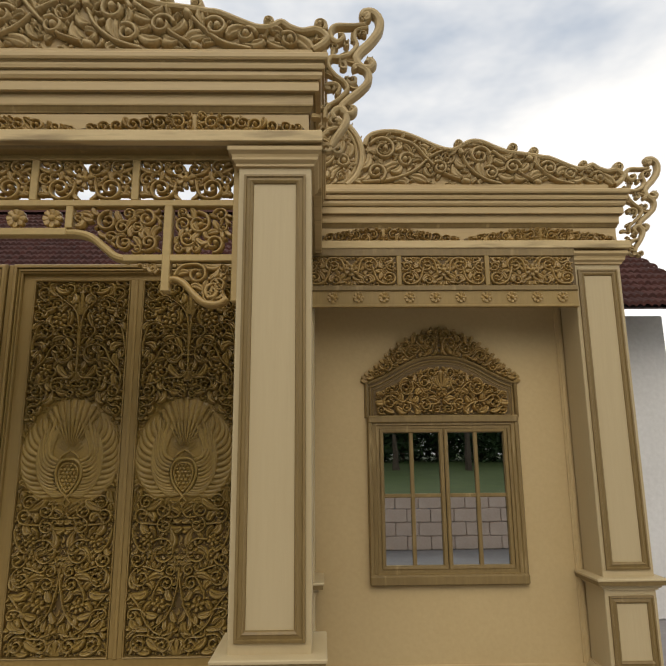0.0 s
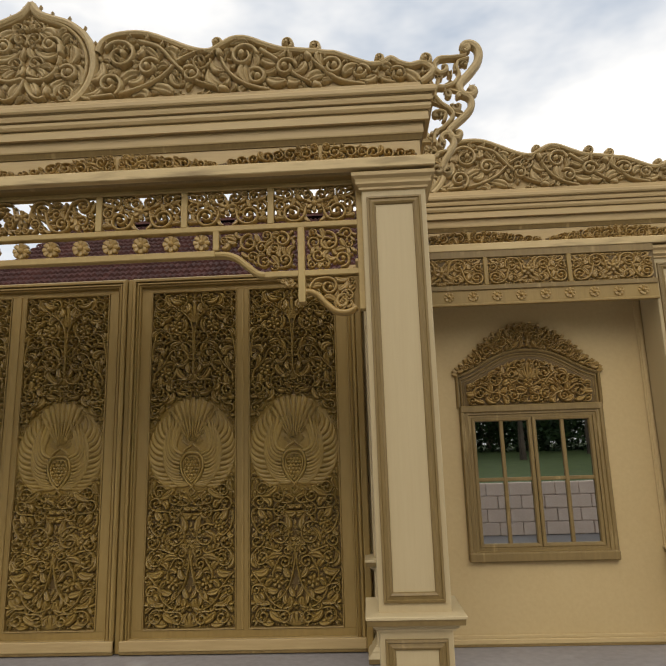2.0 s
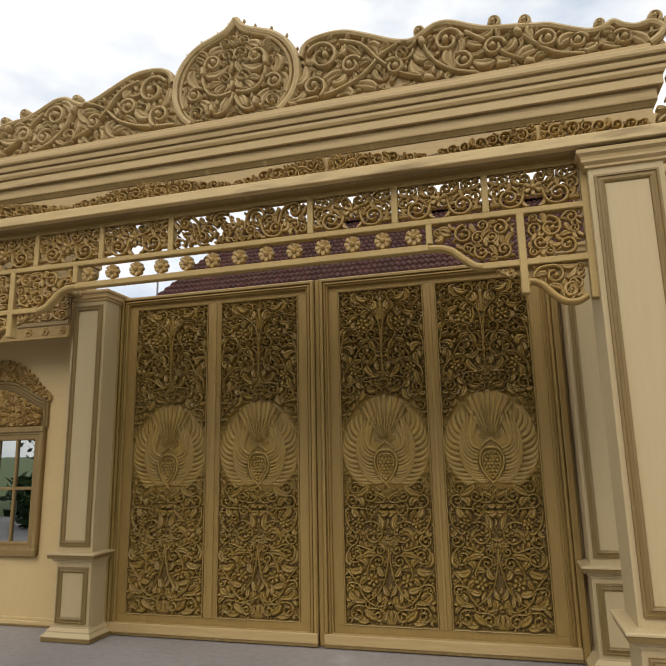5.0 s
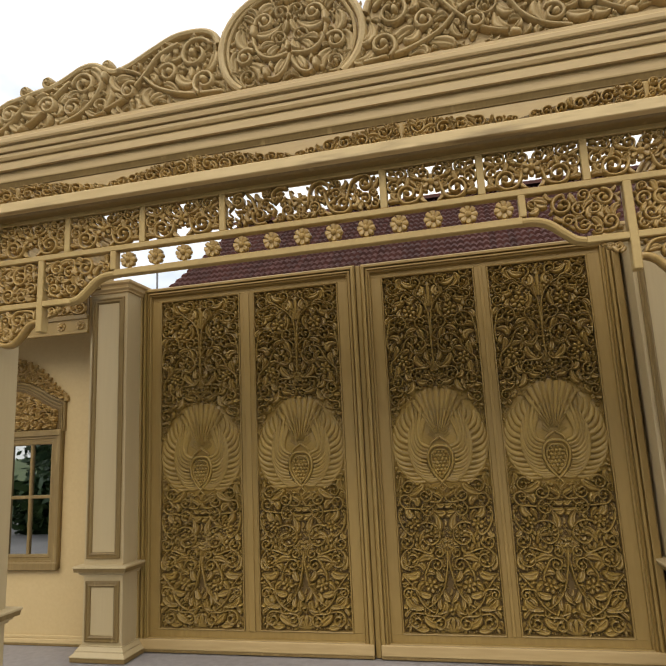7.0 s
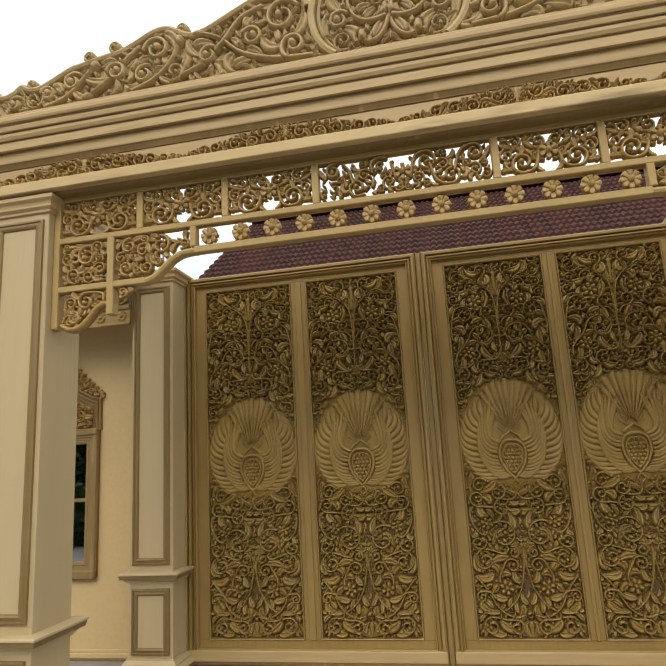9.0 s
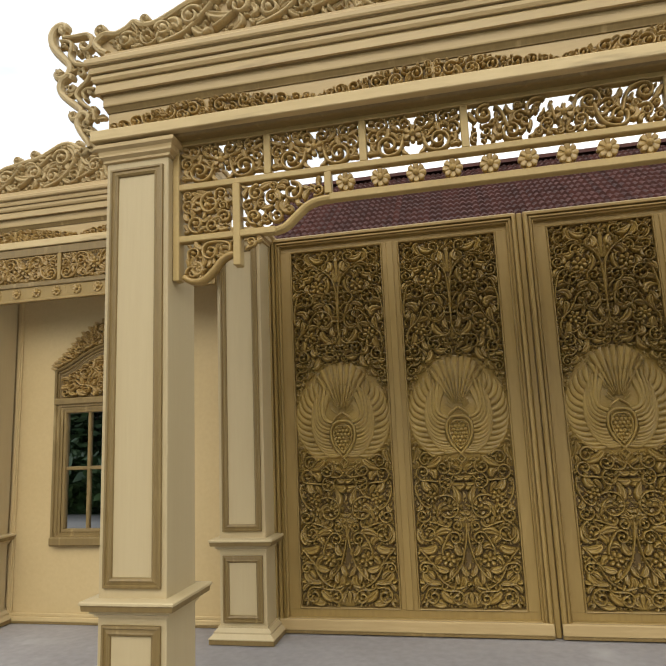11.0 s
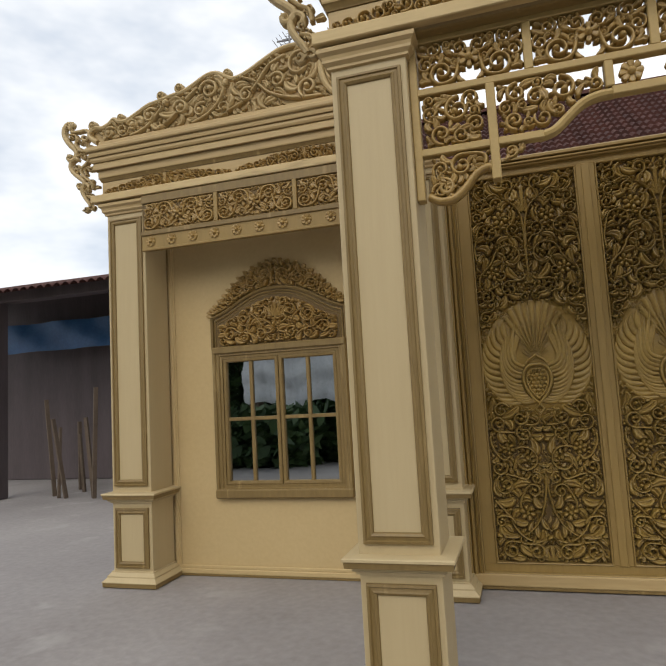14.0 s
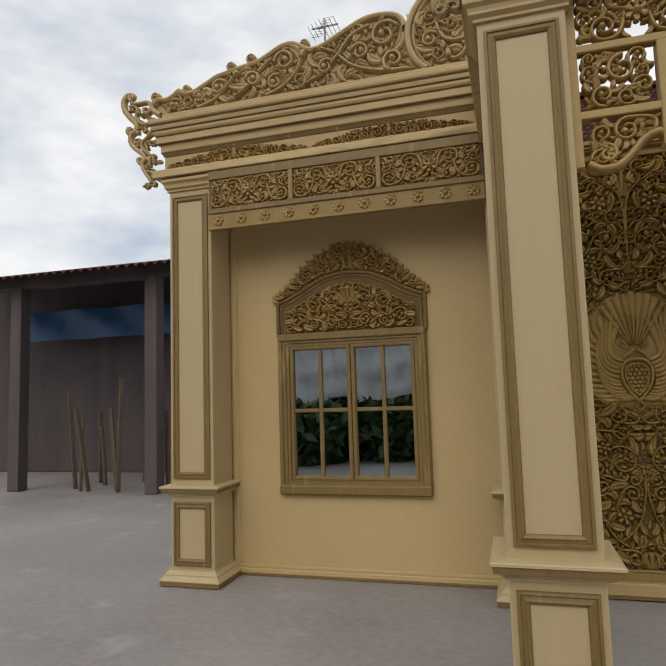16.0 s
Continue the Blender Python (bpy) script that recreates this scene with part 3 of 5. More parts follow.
def window():
    """A window, its middle at the origin, on a wall whose face is y = 0."""
    top = thing("window_1", "brown wooden window with carved arched head and reflective panes", "window", kind="structure", group="carved windows")
    b = Build()
    moulding(b, -0.555, 0.555, 0.60, 1.745, [(0, 0.0), (0.0, 0.03), (0.01, 0.045), (0.03, 0.045), (0.036, 0.034), (0.06, 0.036), (0.066, 0.026), (0.085, 0.026), (0.085, -0.06)], 0.0)
    part("window_frame", b, GLAZE, top)
    boxed("window_sill", GLAZE, top, (-0.555, 0.555, -0.055, 0.0, 0.585, 0.655), 0.01)
    boxed("head_rail", GLAZE, top, (-0.55, 0.55, -0.05, 0.0, 1.70, 1.755), 0.008)
    # two sashes of four panes
    for s in (-1, 1):
        x0, x1 = (0.0, 0.47) if s > 0 else (-0.47, 0.0)
        sash = Build()
        moulding(sash, x0 + 0.003, x1 - 0.003, 0.685, 1.66, [(0, 0.0), (0, 0.02), (0.008, 0.024), (0.024, 0.022), (0.03, 0.012), (0.03, -0.03)], 0.0)
        sash_ob = part("sash", sash, GLAZE, top)
        xm = (x0 + x1) / 2
        part_bar = Build()
        part_bar.box(xm - 0.014, xm + 0.014, -0.014, 0.014, 0.71, 1.635, 0.004)
        part("upright_bar", part_bar, GLAZE, sash_ob)
        part_bar = Build()
        part_bar.box(x0 + 0.03, x1 - 0.03, -0.011, 0.012, 1.172, 1.2, 0.004)
        part("cross_bar", part_bar, GLAZE, sash_ob)
        for px0, px1 in ((x0 + 0.028, xm - 0.012), (xm + 0.012, x1 - 0.028)):
            for pz0, pz1 in ((0.71, 1.174), (1.198, 1.635)):
                pane = boxed("pane", MIRROR, sash_ob, (px0, px1, 0.004, 0.008, pz0, pz1), 0, "reflective glass")
                pane.rotation_euler = (0, 0, 0)
    boxed("dark_backing", INSIDE, top, (-0.46, 0.46, 0.06, 0.09, 0.705, 1.685), 0)
    # arched head
    arch = spline([(-x, z) for x, z in ARCH] + ARCH[::-1][1:], 5)
    inner = [(x * 0.905, z - 0.060 + 0.01 * abs(x)) for x, z in arch]
    b = Build()
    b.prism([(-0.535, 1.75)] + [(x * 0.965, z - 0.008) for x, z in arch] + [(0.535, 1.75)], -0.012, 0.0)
    head = part("tympanum_board", b, RECESS, top, "recessed board, its dark brown both glaze and painted-in shade")
    b = Build()
    foliage(b, [(-0.488, 1.76)] + [(x * 0.975, z - 0.010) for x, z in inner] + [(0.488, 1.76)], (0.046, 0.037, 0.030), 11, 0.0, -0.012, 0, 0.98, 1.1, 600, 0.9, [(q, 0.0070, 0.046) for q in (volute(0.125, 2.000, 0.060, -2.4, -1, (0.02, 1.88)), volute(0.265, 1.955, 0.058, 2.6, 1, (0.13, 1.92)), volute(0.385, 1.850, 0.055, 2.4, -1, (0.25, 1.88)), volute(0.125, 1.830, 0.045, 1.2, 1, (0.02, 1.86)), volute(0.265, 1.815, 0.036, 2.0, 1, (0.17, 1.80)))], [(0.0, 1.925, 0.040)])
    for k in range(-3, 4):
        b.leaf(0.008 * k, 1.965, math.pi / 2 - 0.30 * k, 0.13 - 0.012 * abs(k), 0.014, -0.35 * k, 0.040, -0.012)
    part("tympanum_carving", b, CARVE, head, "carved scrolling leaves", True)
    for k, (off, hh, ww) in enumerate(((0.0, 0.028, 0.016), (-0.026, 0.022, 0.010), (-0.045, 0.016, 0.007))):
        b = Build()
        line = [(x * (1 + off * 1.9), z + off * 1.05) for x, z in arch]
        b.stroke([(line[0][0], 1.74)] + line + [(line[-1][0], 1.74)], ww, hh, 0.0)
        part("arch_moulding", b, GLAZE, top)
    crown = spline([(-0.575, 1.99), (-0.575, 2.035), (-0.52, 2.085), (-0.44, 2.16), (-0.36, 2.245), (-0.25, 2.330), (-0.12, 2.385), (0, 2.405), (0.12, 2.385), (0.25, 2.330), (0.36, 2.245), (0.44, 2.16), (0.52, 2.085), (0.575, 2.035), (0.575, 1.99)], 4)
    band = crown + [(x, z + 0.012) for x, z in arch[::-1]]
    b = Build()
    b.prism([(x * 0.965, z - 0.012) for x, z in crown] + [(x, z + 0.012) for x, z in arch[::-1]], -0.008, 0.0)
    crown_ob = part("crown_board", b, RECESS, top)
    b = Build()
    foliage(b, band, (0.036, 0.029, 0.023), 23, 0.0, -0.008, 0, 1.1, 1.1, 900, 0.9, [(q, 0.0062, 0.042) for q in (volute(0.075, 2.290, 0.048, 2.6, -1, (0.01, 2.22)), volute(0.195, 2.255, 0.048, 2.2, 1, (0.10, 2.22)), volute(0.305, 2.190, 0.044, 2.4, -1, (0.21, 2.19)), volute(0.395, 2.115, 0.036, 2.2, 1, (0.32, 2.13)), volute(0.480, 2.060, 0.028, 2.4, -1, (0.42, 2.07)))])
    for i in range(2, len(crown) - 2, 2):
        x, z = crown[i]
        a = math.atan2(z - 1.85, x)
        b.leaf(x - 0.028 * math.cos(a), z - 0.028 * math.sin(a), a, 0.045, 0.020, 0.8 if x > 0 else -0.8, 0.028, -0.008)
    part("crown_carving", b, CARVE, crown_ob, "carved leaf crown", True)
    return top


win = window()
win.location = (WIN_R, WALL_Y, 0)
copy_thing(win, pose(WIN_L, WALL_Y, 0)).name = "window_2"


# ---- doors ----
def carved_panel():
    """The relief of one door panel, 0.72 wide, its middle line at x = 0."""
    b = Build()
    w = 0.352
    down, over = -math.pi / 2, math.pi / 2
    up = [spline([(0.0, 2.10), (0.004, 2.30), (0.012, 2.46), (0.045, 2.55), (0.115, 2.615), (0.19, 2.64), (0.255, 2.62)], 5),
          volute(0.275, 2.685, 0.058, -2.2, 1, (0.15, 2.632)), volute(0.245, 2.385, 0.075, 0.2, 1, (0.335, 2.20)), volute(0.118, 2.205, 0.098, 0.3, 1, (0.325, 2.02)),
          volute(0.075, 2.395, 0.050, down, 1, (0.02, 2.30)), volute(0.305, 2.505, 0.040, down, 1, (0.26, 2.46)), volute(0.130, 1.985, 0.056, over, -1, (0.015, 2.08)),
          volute(0.285, 1.945, 0.050, over, 1, (0.20, 2.03)), volute(0.305, 1.80, 0.038, over, -1, (0.24, 1.875))]
    low = [volute(0.275, 1.075, 0.056, down, 1, (0.06, 1.075)), volute(0.115, 1.005, 0.058, over, -1, (0.01, 1.09)), volute(0.125, 0.825, 0.104, 0.3, 1, (0.335, 0.99)),
           volute(0.262, 0.665, 0.074, over, -1, (0.10, 0.735)), volute(0.085, 0.625, 0.050, 0.4, 1, (0.17, 0.50)),
           spline([(0.0, 0.72), (0.012, 0.60), (0.05, 0.46), (0.12, 0.37), (0.22, 0.325), (0.335, 0.34)], 5), spline([(0.335, 0.56), (0.26, 0.47), (0.20, 0.36), (0.10, 0.30), (0.0, 0.33)], 5),
           volute(0.255, 0.245, 0.058, over, -1, (0.10, 0.325)), volute(0.095, 0.235, 0.050, over, 1, (0.19, 0.325)), volute(0.305, 0.43, 0.036, over, -1, (0.22, 0.42))]
    edge_up = [(0.0, 1.885), (0.10, 1.880), (0.165, 1.850), (0.200, 1.80), (0.265, 1.755), (0.315, 1.66), (w, 1.54)]
    edge_low = [(0.0, 1.165), (0.07, 1.175), (0.15, 1.19), (0.23, 1.225), (0.29, 1.285), (w, 1.40)]
    left = lambda line: [(-x, z) for x, z in line[:0:-1]]
    foliage(b, left(edge_up) + edge_up + [(w, 2.775), (-w, 2.775)], (0.052, 0.042, 0.034), 5, 0.0, 0, 0, 0.84, 1.0, 500, 0.9, [(q, 0.0062, 0.048) for q in up], [(0.155, 2.485, 0.052), (0.232, 2.105, 0.046)])
    foliage(b, [(-w, 0.165), (w, 0.165)] + edge_low[::-1] + left(edge_low)[::-1], (0.058, 0.046, 0.036), 8, 0.0, 0, 0, 0.82, 1.0, 500, 0.9, [(q, 0.0068, 0.050) for q in low], [(0.228, 0.905, 0.044), (0.135, 0.485, 0.050)])
    for k in (-2, -1, 1, 2, 0):
        b.leaf(0.008 * k, 2.52, math.pi / 2 - 0.20 * k, 0.20 - 0.03 * abs(k), 0.016, -0.30 * k, 0.026, 0)
        b.leaf(0.006 * k, 2.03, math.pi / 2 - 0.35 * k, 0.085 - 0.01 * abs(k), 0.013, -0.4 * k, 0.028, 0)
        b.leaf(0.008 * k, 0.70, math.pi / 2 - 0.42 * k, 0.085 - 0.008 * abs(k), 0.015, -0.4 * k, 0.030, 0)
        b.leaf(0.008 * k, 0.175, math.pi / 2 - 0.45 * k, 0.10 - 0.01 * abs(k), 0.017, -0.4 * k, 0.030, 0)
    for s in (-1, 1):
        # two layers of long feathers that leave the oval and sweep up to the wing's edge
        for count, rx, rz, a0, a1, r0, wide, hh in ((9, 0.150, 0.285, 1.12, 0.10, 0.0, 0.0150, 0.024), (13, 0.347, 0.335, 1.00, -0.86, 0.60, 0.0225, 0.021), (12, 0.228, 0.305, 1.02, -1.05, 0.0, 0.0190, 0.028)):
            for k in range(count):
                q = k / (count - 1)
                tip = a0 + (a1 - a0) * q
                root = 0.75 - 2.15 * q
                p3 = (rx * math.cos(tip), 1.50 + rz * math.sin(tip))
                o = (0.105 * math.cos(root), 1.355 + 0.14 * math.sin(root))
                p0 = (o[0] + (p3[0] - o[0]) * r0 * 0.8, o[1] + (p3[1] - o[1]) * r0 - 0.045 * r0)
                reach = math.hypot(p3[0] - p0[0], p3[1] - p0[1])
                p1 = (p0[0] + 0.45 * reach, p0[1] + reach * (0.10 - 0.22 * q))
                p2 = (p3[0] + 0.015, p3[1] - 0.42 * reach)
                b.stroke([(s * x, z) for x, z in bezier(p0, p1, p2, p3, 14)], lambda t, wide=wide: wide * (0.5 + 0.5 * math.sin(math.pi * min(1, 0.12 + t * 0.72))) * math.sqrt(max(0.02, 1 - t ** 7)), lambda t, hh=hh: hh - 0.005 * t, 0)
        b.scroll(s * 0.175, 1.775, 0.034, 1.2 if s > 0 else math.pi - 1.2, s, 0.024, 0, 0, random.Random(3), 1)
        b.scroll(s * 0.070, 1.625, 0.034, 2.0 if s > 0 else math.pi - 2.0, s, 0.022, 0, 0, random.Random(8), 2)
        for k in range(4):
            b.leaf(s * 0.03, 1.515 + 0.012 * k, math.pi / 2 - s * (1.0 - 0.25 * k), 0.075, 0.013, s * 0.5, 0.022, 0)
        # pointed oval with leaf tips round it
        for ww, q in ((0.012, 1.0), (0.007, 0.76)):
            b.stroke(bezier((0, 1.335 + 0.125 * q), (s * 0.11 * q, 1.335 + 0.14 * q), (s * 0.13 * q, 1.335 - 0.02 * q), (0, 1.335 - 0.135 * q), 16), ww, 0.034, 0)
        for k in range(8):
            z = 1.44 - 0.03 * k
            x = 0.098 * math.sin(math.pi * min(1, 0.32 + (1.44 - z) * 2.6)) + 0.004
            b.leaf(s * x, z, 0.15 if s > 0 else math.pi - 0.15, 0.035, 0.012, 0, 0.024, 0)
        b.stroke([(0, 1.195), (s * 0.028, 1.165), (0, 1.135)], 0.008, 0.034, 0)
        b.stroke(bezier((0, 1.525), (s * 0.025, 1.50), (s * 0.05, 1.50), (s * 0.065, 1.47), 8), 0.009, 0.03, 0)
    b.box(-w, w, -0.003, 0.004, 1.10, 1.90, 0.001)
    # fan in two tiers
    for k in range(-4, 5):
        a = math.pi / 2 - k * 0.138
        for r0, r1, w0, w1, hh in ((0.05, 0.225, 0.003, 0.0135, 0.023), (0.229, 0.385 - 0.0022 * k * k, 0.0138, 0.0235, 0.019)):
            b.stroke([(math.cos(a) * r, 1.505 + math.sin(a) * r) for r in np.linspace(r0, r1, 6)], lambda q, w0=w0, w1=w1: w0 + (w1 - w0) * q, hh, 0)
    # scales in the oval
    for row in range(8):
        for col in range(-2, 3):
            x, z = (col + 0.5 * (row % 2)) * 0.028, 1.235 + row * 0.026
            if abs(x) < 0.068 * math.sin(math.pi * min(1, (z - 1.185) / 0.31)):
                b.dome(x, z, 0.017, 0.022, 0, 6)
    return mesh_of("carved_panel", b, DOOR_CARVE_SHADED, True)


RELIEF = carved_panel()


def door_leaf(name, x0, x1, panels):
    y = 4.50
    top = thing(name, "tall brown wooden double panel door covered in carved foliage and feathers", "door", ((x0 + x1) / 2, y, 0), kind="structure", group="carved doors")
    c = (x0 + x1) / 2

    def bx(nm, mat, d, ch=0.004, lab=""):
        return boxed(nm, mat, top, (d[0] - c, d[1] - c, d[2], d[3], d[4], d[5]), ch, lab)

    bx("backboard", RECESS, (x0 + 0.02, x1 - 0.02, 0.045, 0.075, 0.05, 2.88), 0.002, "recessed board, its dark brown both glaze and painted-in shade")
    b = Build()
    moulding(b, x0 - c, x1 - c, 0.035, 2.90, [(0, -0.06), (0, 0.010), (0.012, 0.026), (0.028, 0.026), (0.032, -0.004), (0.037, -0.004), (0.040, 0.014), (0.052, 0.020), (0.056, 0.004), (0.060, 0.004), (0.064, 0.014), (0.070, 0.010), (0.072, -0.02)], 0.0)
    part("outer_frame", b, FRAME, top)
    bx("foot_rail", FASCIA, (x0, x1, -0.032, 0.03, 0.022, 0.098), 0.006, "pale worn bottom rail")
    bx("threshold", GLAZE, (x0, x1, -0.024, 0.06, 0.0, 0.024), 0.004)
    bx("bottom_rail", FRAME, (x0 + 0.07, x1 - 0.07, 0.02, 0.06, 0.08, 0.158), 0.004)
    bx("top_rail", FRAME, (x0 + 0.07, x1 - 0.07, 0.02, 0.06, 2.783, 2.835), 0.004)
    edges = [x0 + 0.07] + [e for p in panels for e in p] + [x1 - 0.07]
    for i in range(0, len(edges), 2):
        bx("stile", FRAME, (edges[i], edges[i + 1], 0.018, 0.06, 0.155, 2.786), 0.004)
        if i and i < len(edges) - 2:
            bx("stile_bead", FRAME, (edges[i] + 0.035, edges[i + 1] - 0.035, 0.006, 0.02, 0.155, 2.786), 0.004)
    for p0, p1 in panels:
        b = Build()
        moulding(b, p0 - c, p1 - c, 0.157, 2.785, [(0, 0.0), (0.004, 0.006), (0.010, 0.003), (0.012, -0.03)], 0.015)
        part("panel_bead", b, FRAME, top)
        ob = part("carved_panel", RELIEF, None, top, "carved scrolling leaf relief with fan and feathers")
        ob.location = ((p0 + p1) / 2 - c, 0.044, 0)
        ob.scale = ((p1 - p0 - 0.02) / 0.704, 1, 1)
    return top


door_leaf("door_1", -4.255, -2.395, ((-4.105, -3.385), (-3.265, -2.545)))
door_leaf("door_2", -2.345, -0.505, ((-2.19, -1.475), (-1.38, -0.665)))
meet = tagged(boxed("astragal", FRAME, None, (-2.39, -2.35, 4.505, 4.56, 0.0, 2.90), 0.006), "brown wooden strip where the door leaves meet", "door strip", kind="structure")
for x0, x1 in ((-4.30, -4.257), (-0.503, -0.455)):
    tagged(boxed("door_post", FRAME, None, (x0, x1, 4.46, 4.60, 0.0, 2.92), 0.006), "brown wooden post at the side of the carved door", "door post", kind="structure")


# ---- entablatures ----
def wave(x, joints):
    d = min(abs(x - j) for j in joints)
    return 0.044 + 0.074 * max(0.0, math.cos(min(1.0, d / 0.56) * math.pi / 2)) ** 1.1


def entablature(label, xl, xr, yf, yb, joints, up=0.0):
    top = thing("entablature", label, "entablature", ((xl + xr) / 2, yf, 2.86 + up), group="carved entablatures")
    cx = (xl + xr) / 2

    def band(nm, mat, prof, lab=""):
        b = Build()
        sweep(b, [(o, z - 2.86) for o, z in prof], xl - cx, xr - cx, 0.0, yb - yf)
        return part(nm, b, mat, top, lab)

    band("soffit_moulding", GLAZE, [(-0.06, 2.868), (0.0, 2.868), (0.012, 2.872), (0.02, 2.884), (-0.06, 2.884)])
    band("beam", BEAM, [(-0.06, 2.882), (0.061, 2.882), (0.065, 2.886), (0.065, 2.934), (0.061, 2.940), (-0.06, 2.942)], "worn pale beam")
    band("frieze", FASCIA, [(-0.05, 2.938), (0.0, 2.938), (0.0, 3.058), (-0.05, 3.058)])
    band("cove", GLAZE, [(-0.05, 3.060), (0.006, 3.060), (0.008, 3.066), (0.018, 3.084), (0.024, 3.09), (-0.05, 3.09)], "brown cove")
    band("lower_fascia", FASCIA, [(-0.05, 3.088), (0.018, 3.088), (0.022, 3.100), (0.022, 3.152), (-0.05, 3.152)])
    band("middle_fascia", FASCIA, [(-0.05, 3.154), (0.05, 3.154), (0.05, 3.196), (0.044, 3.204), (0.044, 3.213), (-0.05, 3.213)])
    band("upper_fascia", FASCIA, [(-0.05, 3.211), (0.058, 3.211), (0.066, 3.226), (0.066, 3.243), (0.06, 3.246), (0.06, 3.256), (-0.05, 3.256)])
    band("corona", FASCIA, [(-0.05, 3.254), (0.076, 3.254), (0.08, 3.270), (0.074, 3.274), (0.074, 3.292), (-0.05, 3.292)])
    band("cornice", FASCIA, [(-0.05, 3.29), (0.088, 3.296), (0.094, 3.306), (0.094, 3.326), (0.088, 3.334), (-0.05, 3.340)])
    for o, z in ((0.034, 3.156), (0.05, 3.213), (0.066, 3.256), (0.08, 3.293)):
        band("groove_line", GLAZE, [(-0.05, z - 0.006), (o - 0.003, z - 0.006), (o, z - 0.002), (o, z + 0.001), (-0.05, z + 0.001)])
    # carved apron on the frieze
    for i, j in enumerate(joints):
        b = Build()
        x0, x1 = max(xl + 0.02, j - 0.56), min(xr - 0.02, j + 0.56)
        k = 25
        prof = [(x0 + (x1 - x0) * t / k, 2.942 + wave(x0 + (x1 - x0) * t / k, joints)) for t in range(k + 1)]
        poly = [(x0, 2.940)] + prof + [(x1, 2.940)]
        b.prism([(x - cx, z - 2.86 - (0.012 if z > 2.95 else 0)) for x, z in poly], -0.006, 0.0)
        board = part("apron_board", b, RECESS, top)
        b = Build()
        foliage(b, [(x - cx, z - 2.86) for x, z in poly], (0.040, 0.032, 0.024, 0.017), 60 + i, j - cx if x0 < j < x1 else None, -0.006, 0, 0.75, 1.0, 900, 0.84, (), (), 4, False)
        b.leaf(j - cx, 2.95 - 2.86, math.pi / 2, 0.10, 0.016, 0, 0.025, -0.006)
        part("carved_apron", b, CARVE, board, "carved leaf apron", True)
    return top


JF = [CF - 1.68, CF - 0.56, CF + 0.56, CF + 1.68]
entablature("long tan moulded entablature with a worn beam and carved apron", -4.555, -0.10, FRONT, 4.22, JF)
entablature("tan moulded side entablature with carved apron over a window", -6.945, -4.60, BACK, 4.56, [-6.36, -5.21], 0.075)
entablature("tan moulded side entablature with carved apron over a window", -0.165, 2.126, BACK, 4.56, [0.41, 1.56], 0.035)
# ---- crests ----
HALF = [(0.415, 3.70), (0.44, 3.765), (0.50, 3.80), (0.60, 3.812), (0.70, 3.80), (0.82, 3.75), (0.96, 3.685), (1.06, 3.665), (1.13, 3.70), (1.20, 3.735), (1.28, 3.73), (1.38, 3.685), (1.47, 3.65), (1.57, 3.635), (1.64, 3.625), (1.72, 3.61), (1.78, 3.60), (1.88, 3.555), (1.97, 3.52), (2.04, 3.525), (2.085, 3.55), (2.13, 3.52), (2.19, 3.50), (2.26, 3.51), (2.31, 3.47), (2.29, 3.43), (2.24, 3.395)]
OGEE = [(0.0, 4.05), (0.05, 3.985), (0.13, 3.945), (0.24, 3.90), (0.33, 3.82), (0.385, 3.71), (0.395, 3.60), (0.37, 3.50), (0.325, 3.43), (0.28, 3.39)]
CURLS = [(1.105, 3.715, 0.034), (1.505, 3.685, 0.036), (1.66, 3.655, 0.034), (2.02, 3.555, 0.026), (2.275, 3.535, 0.036)]


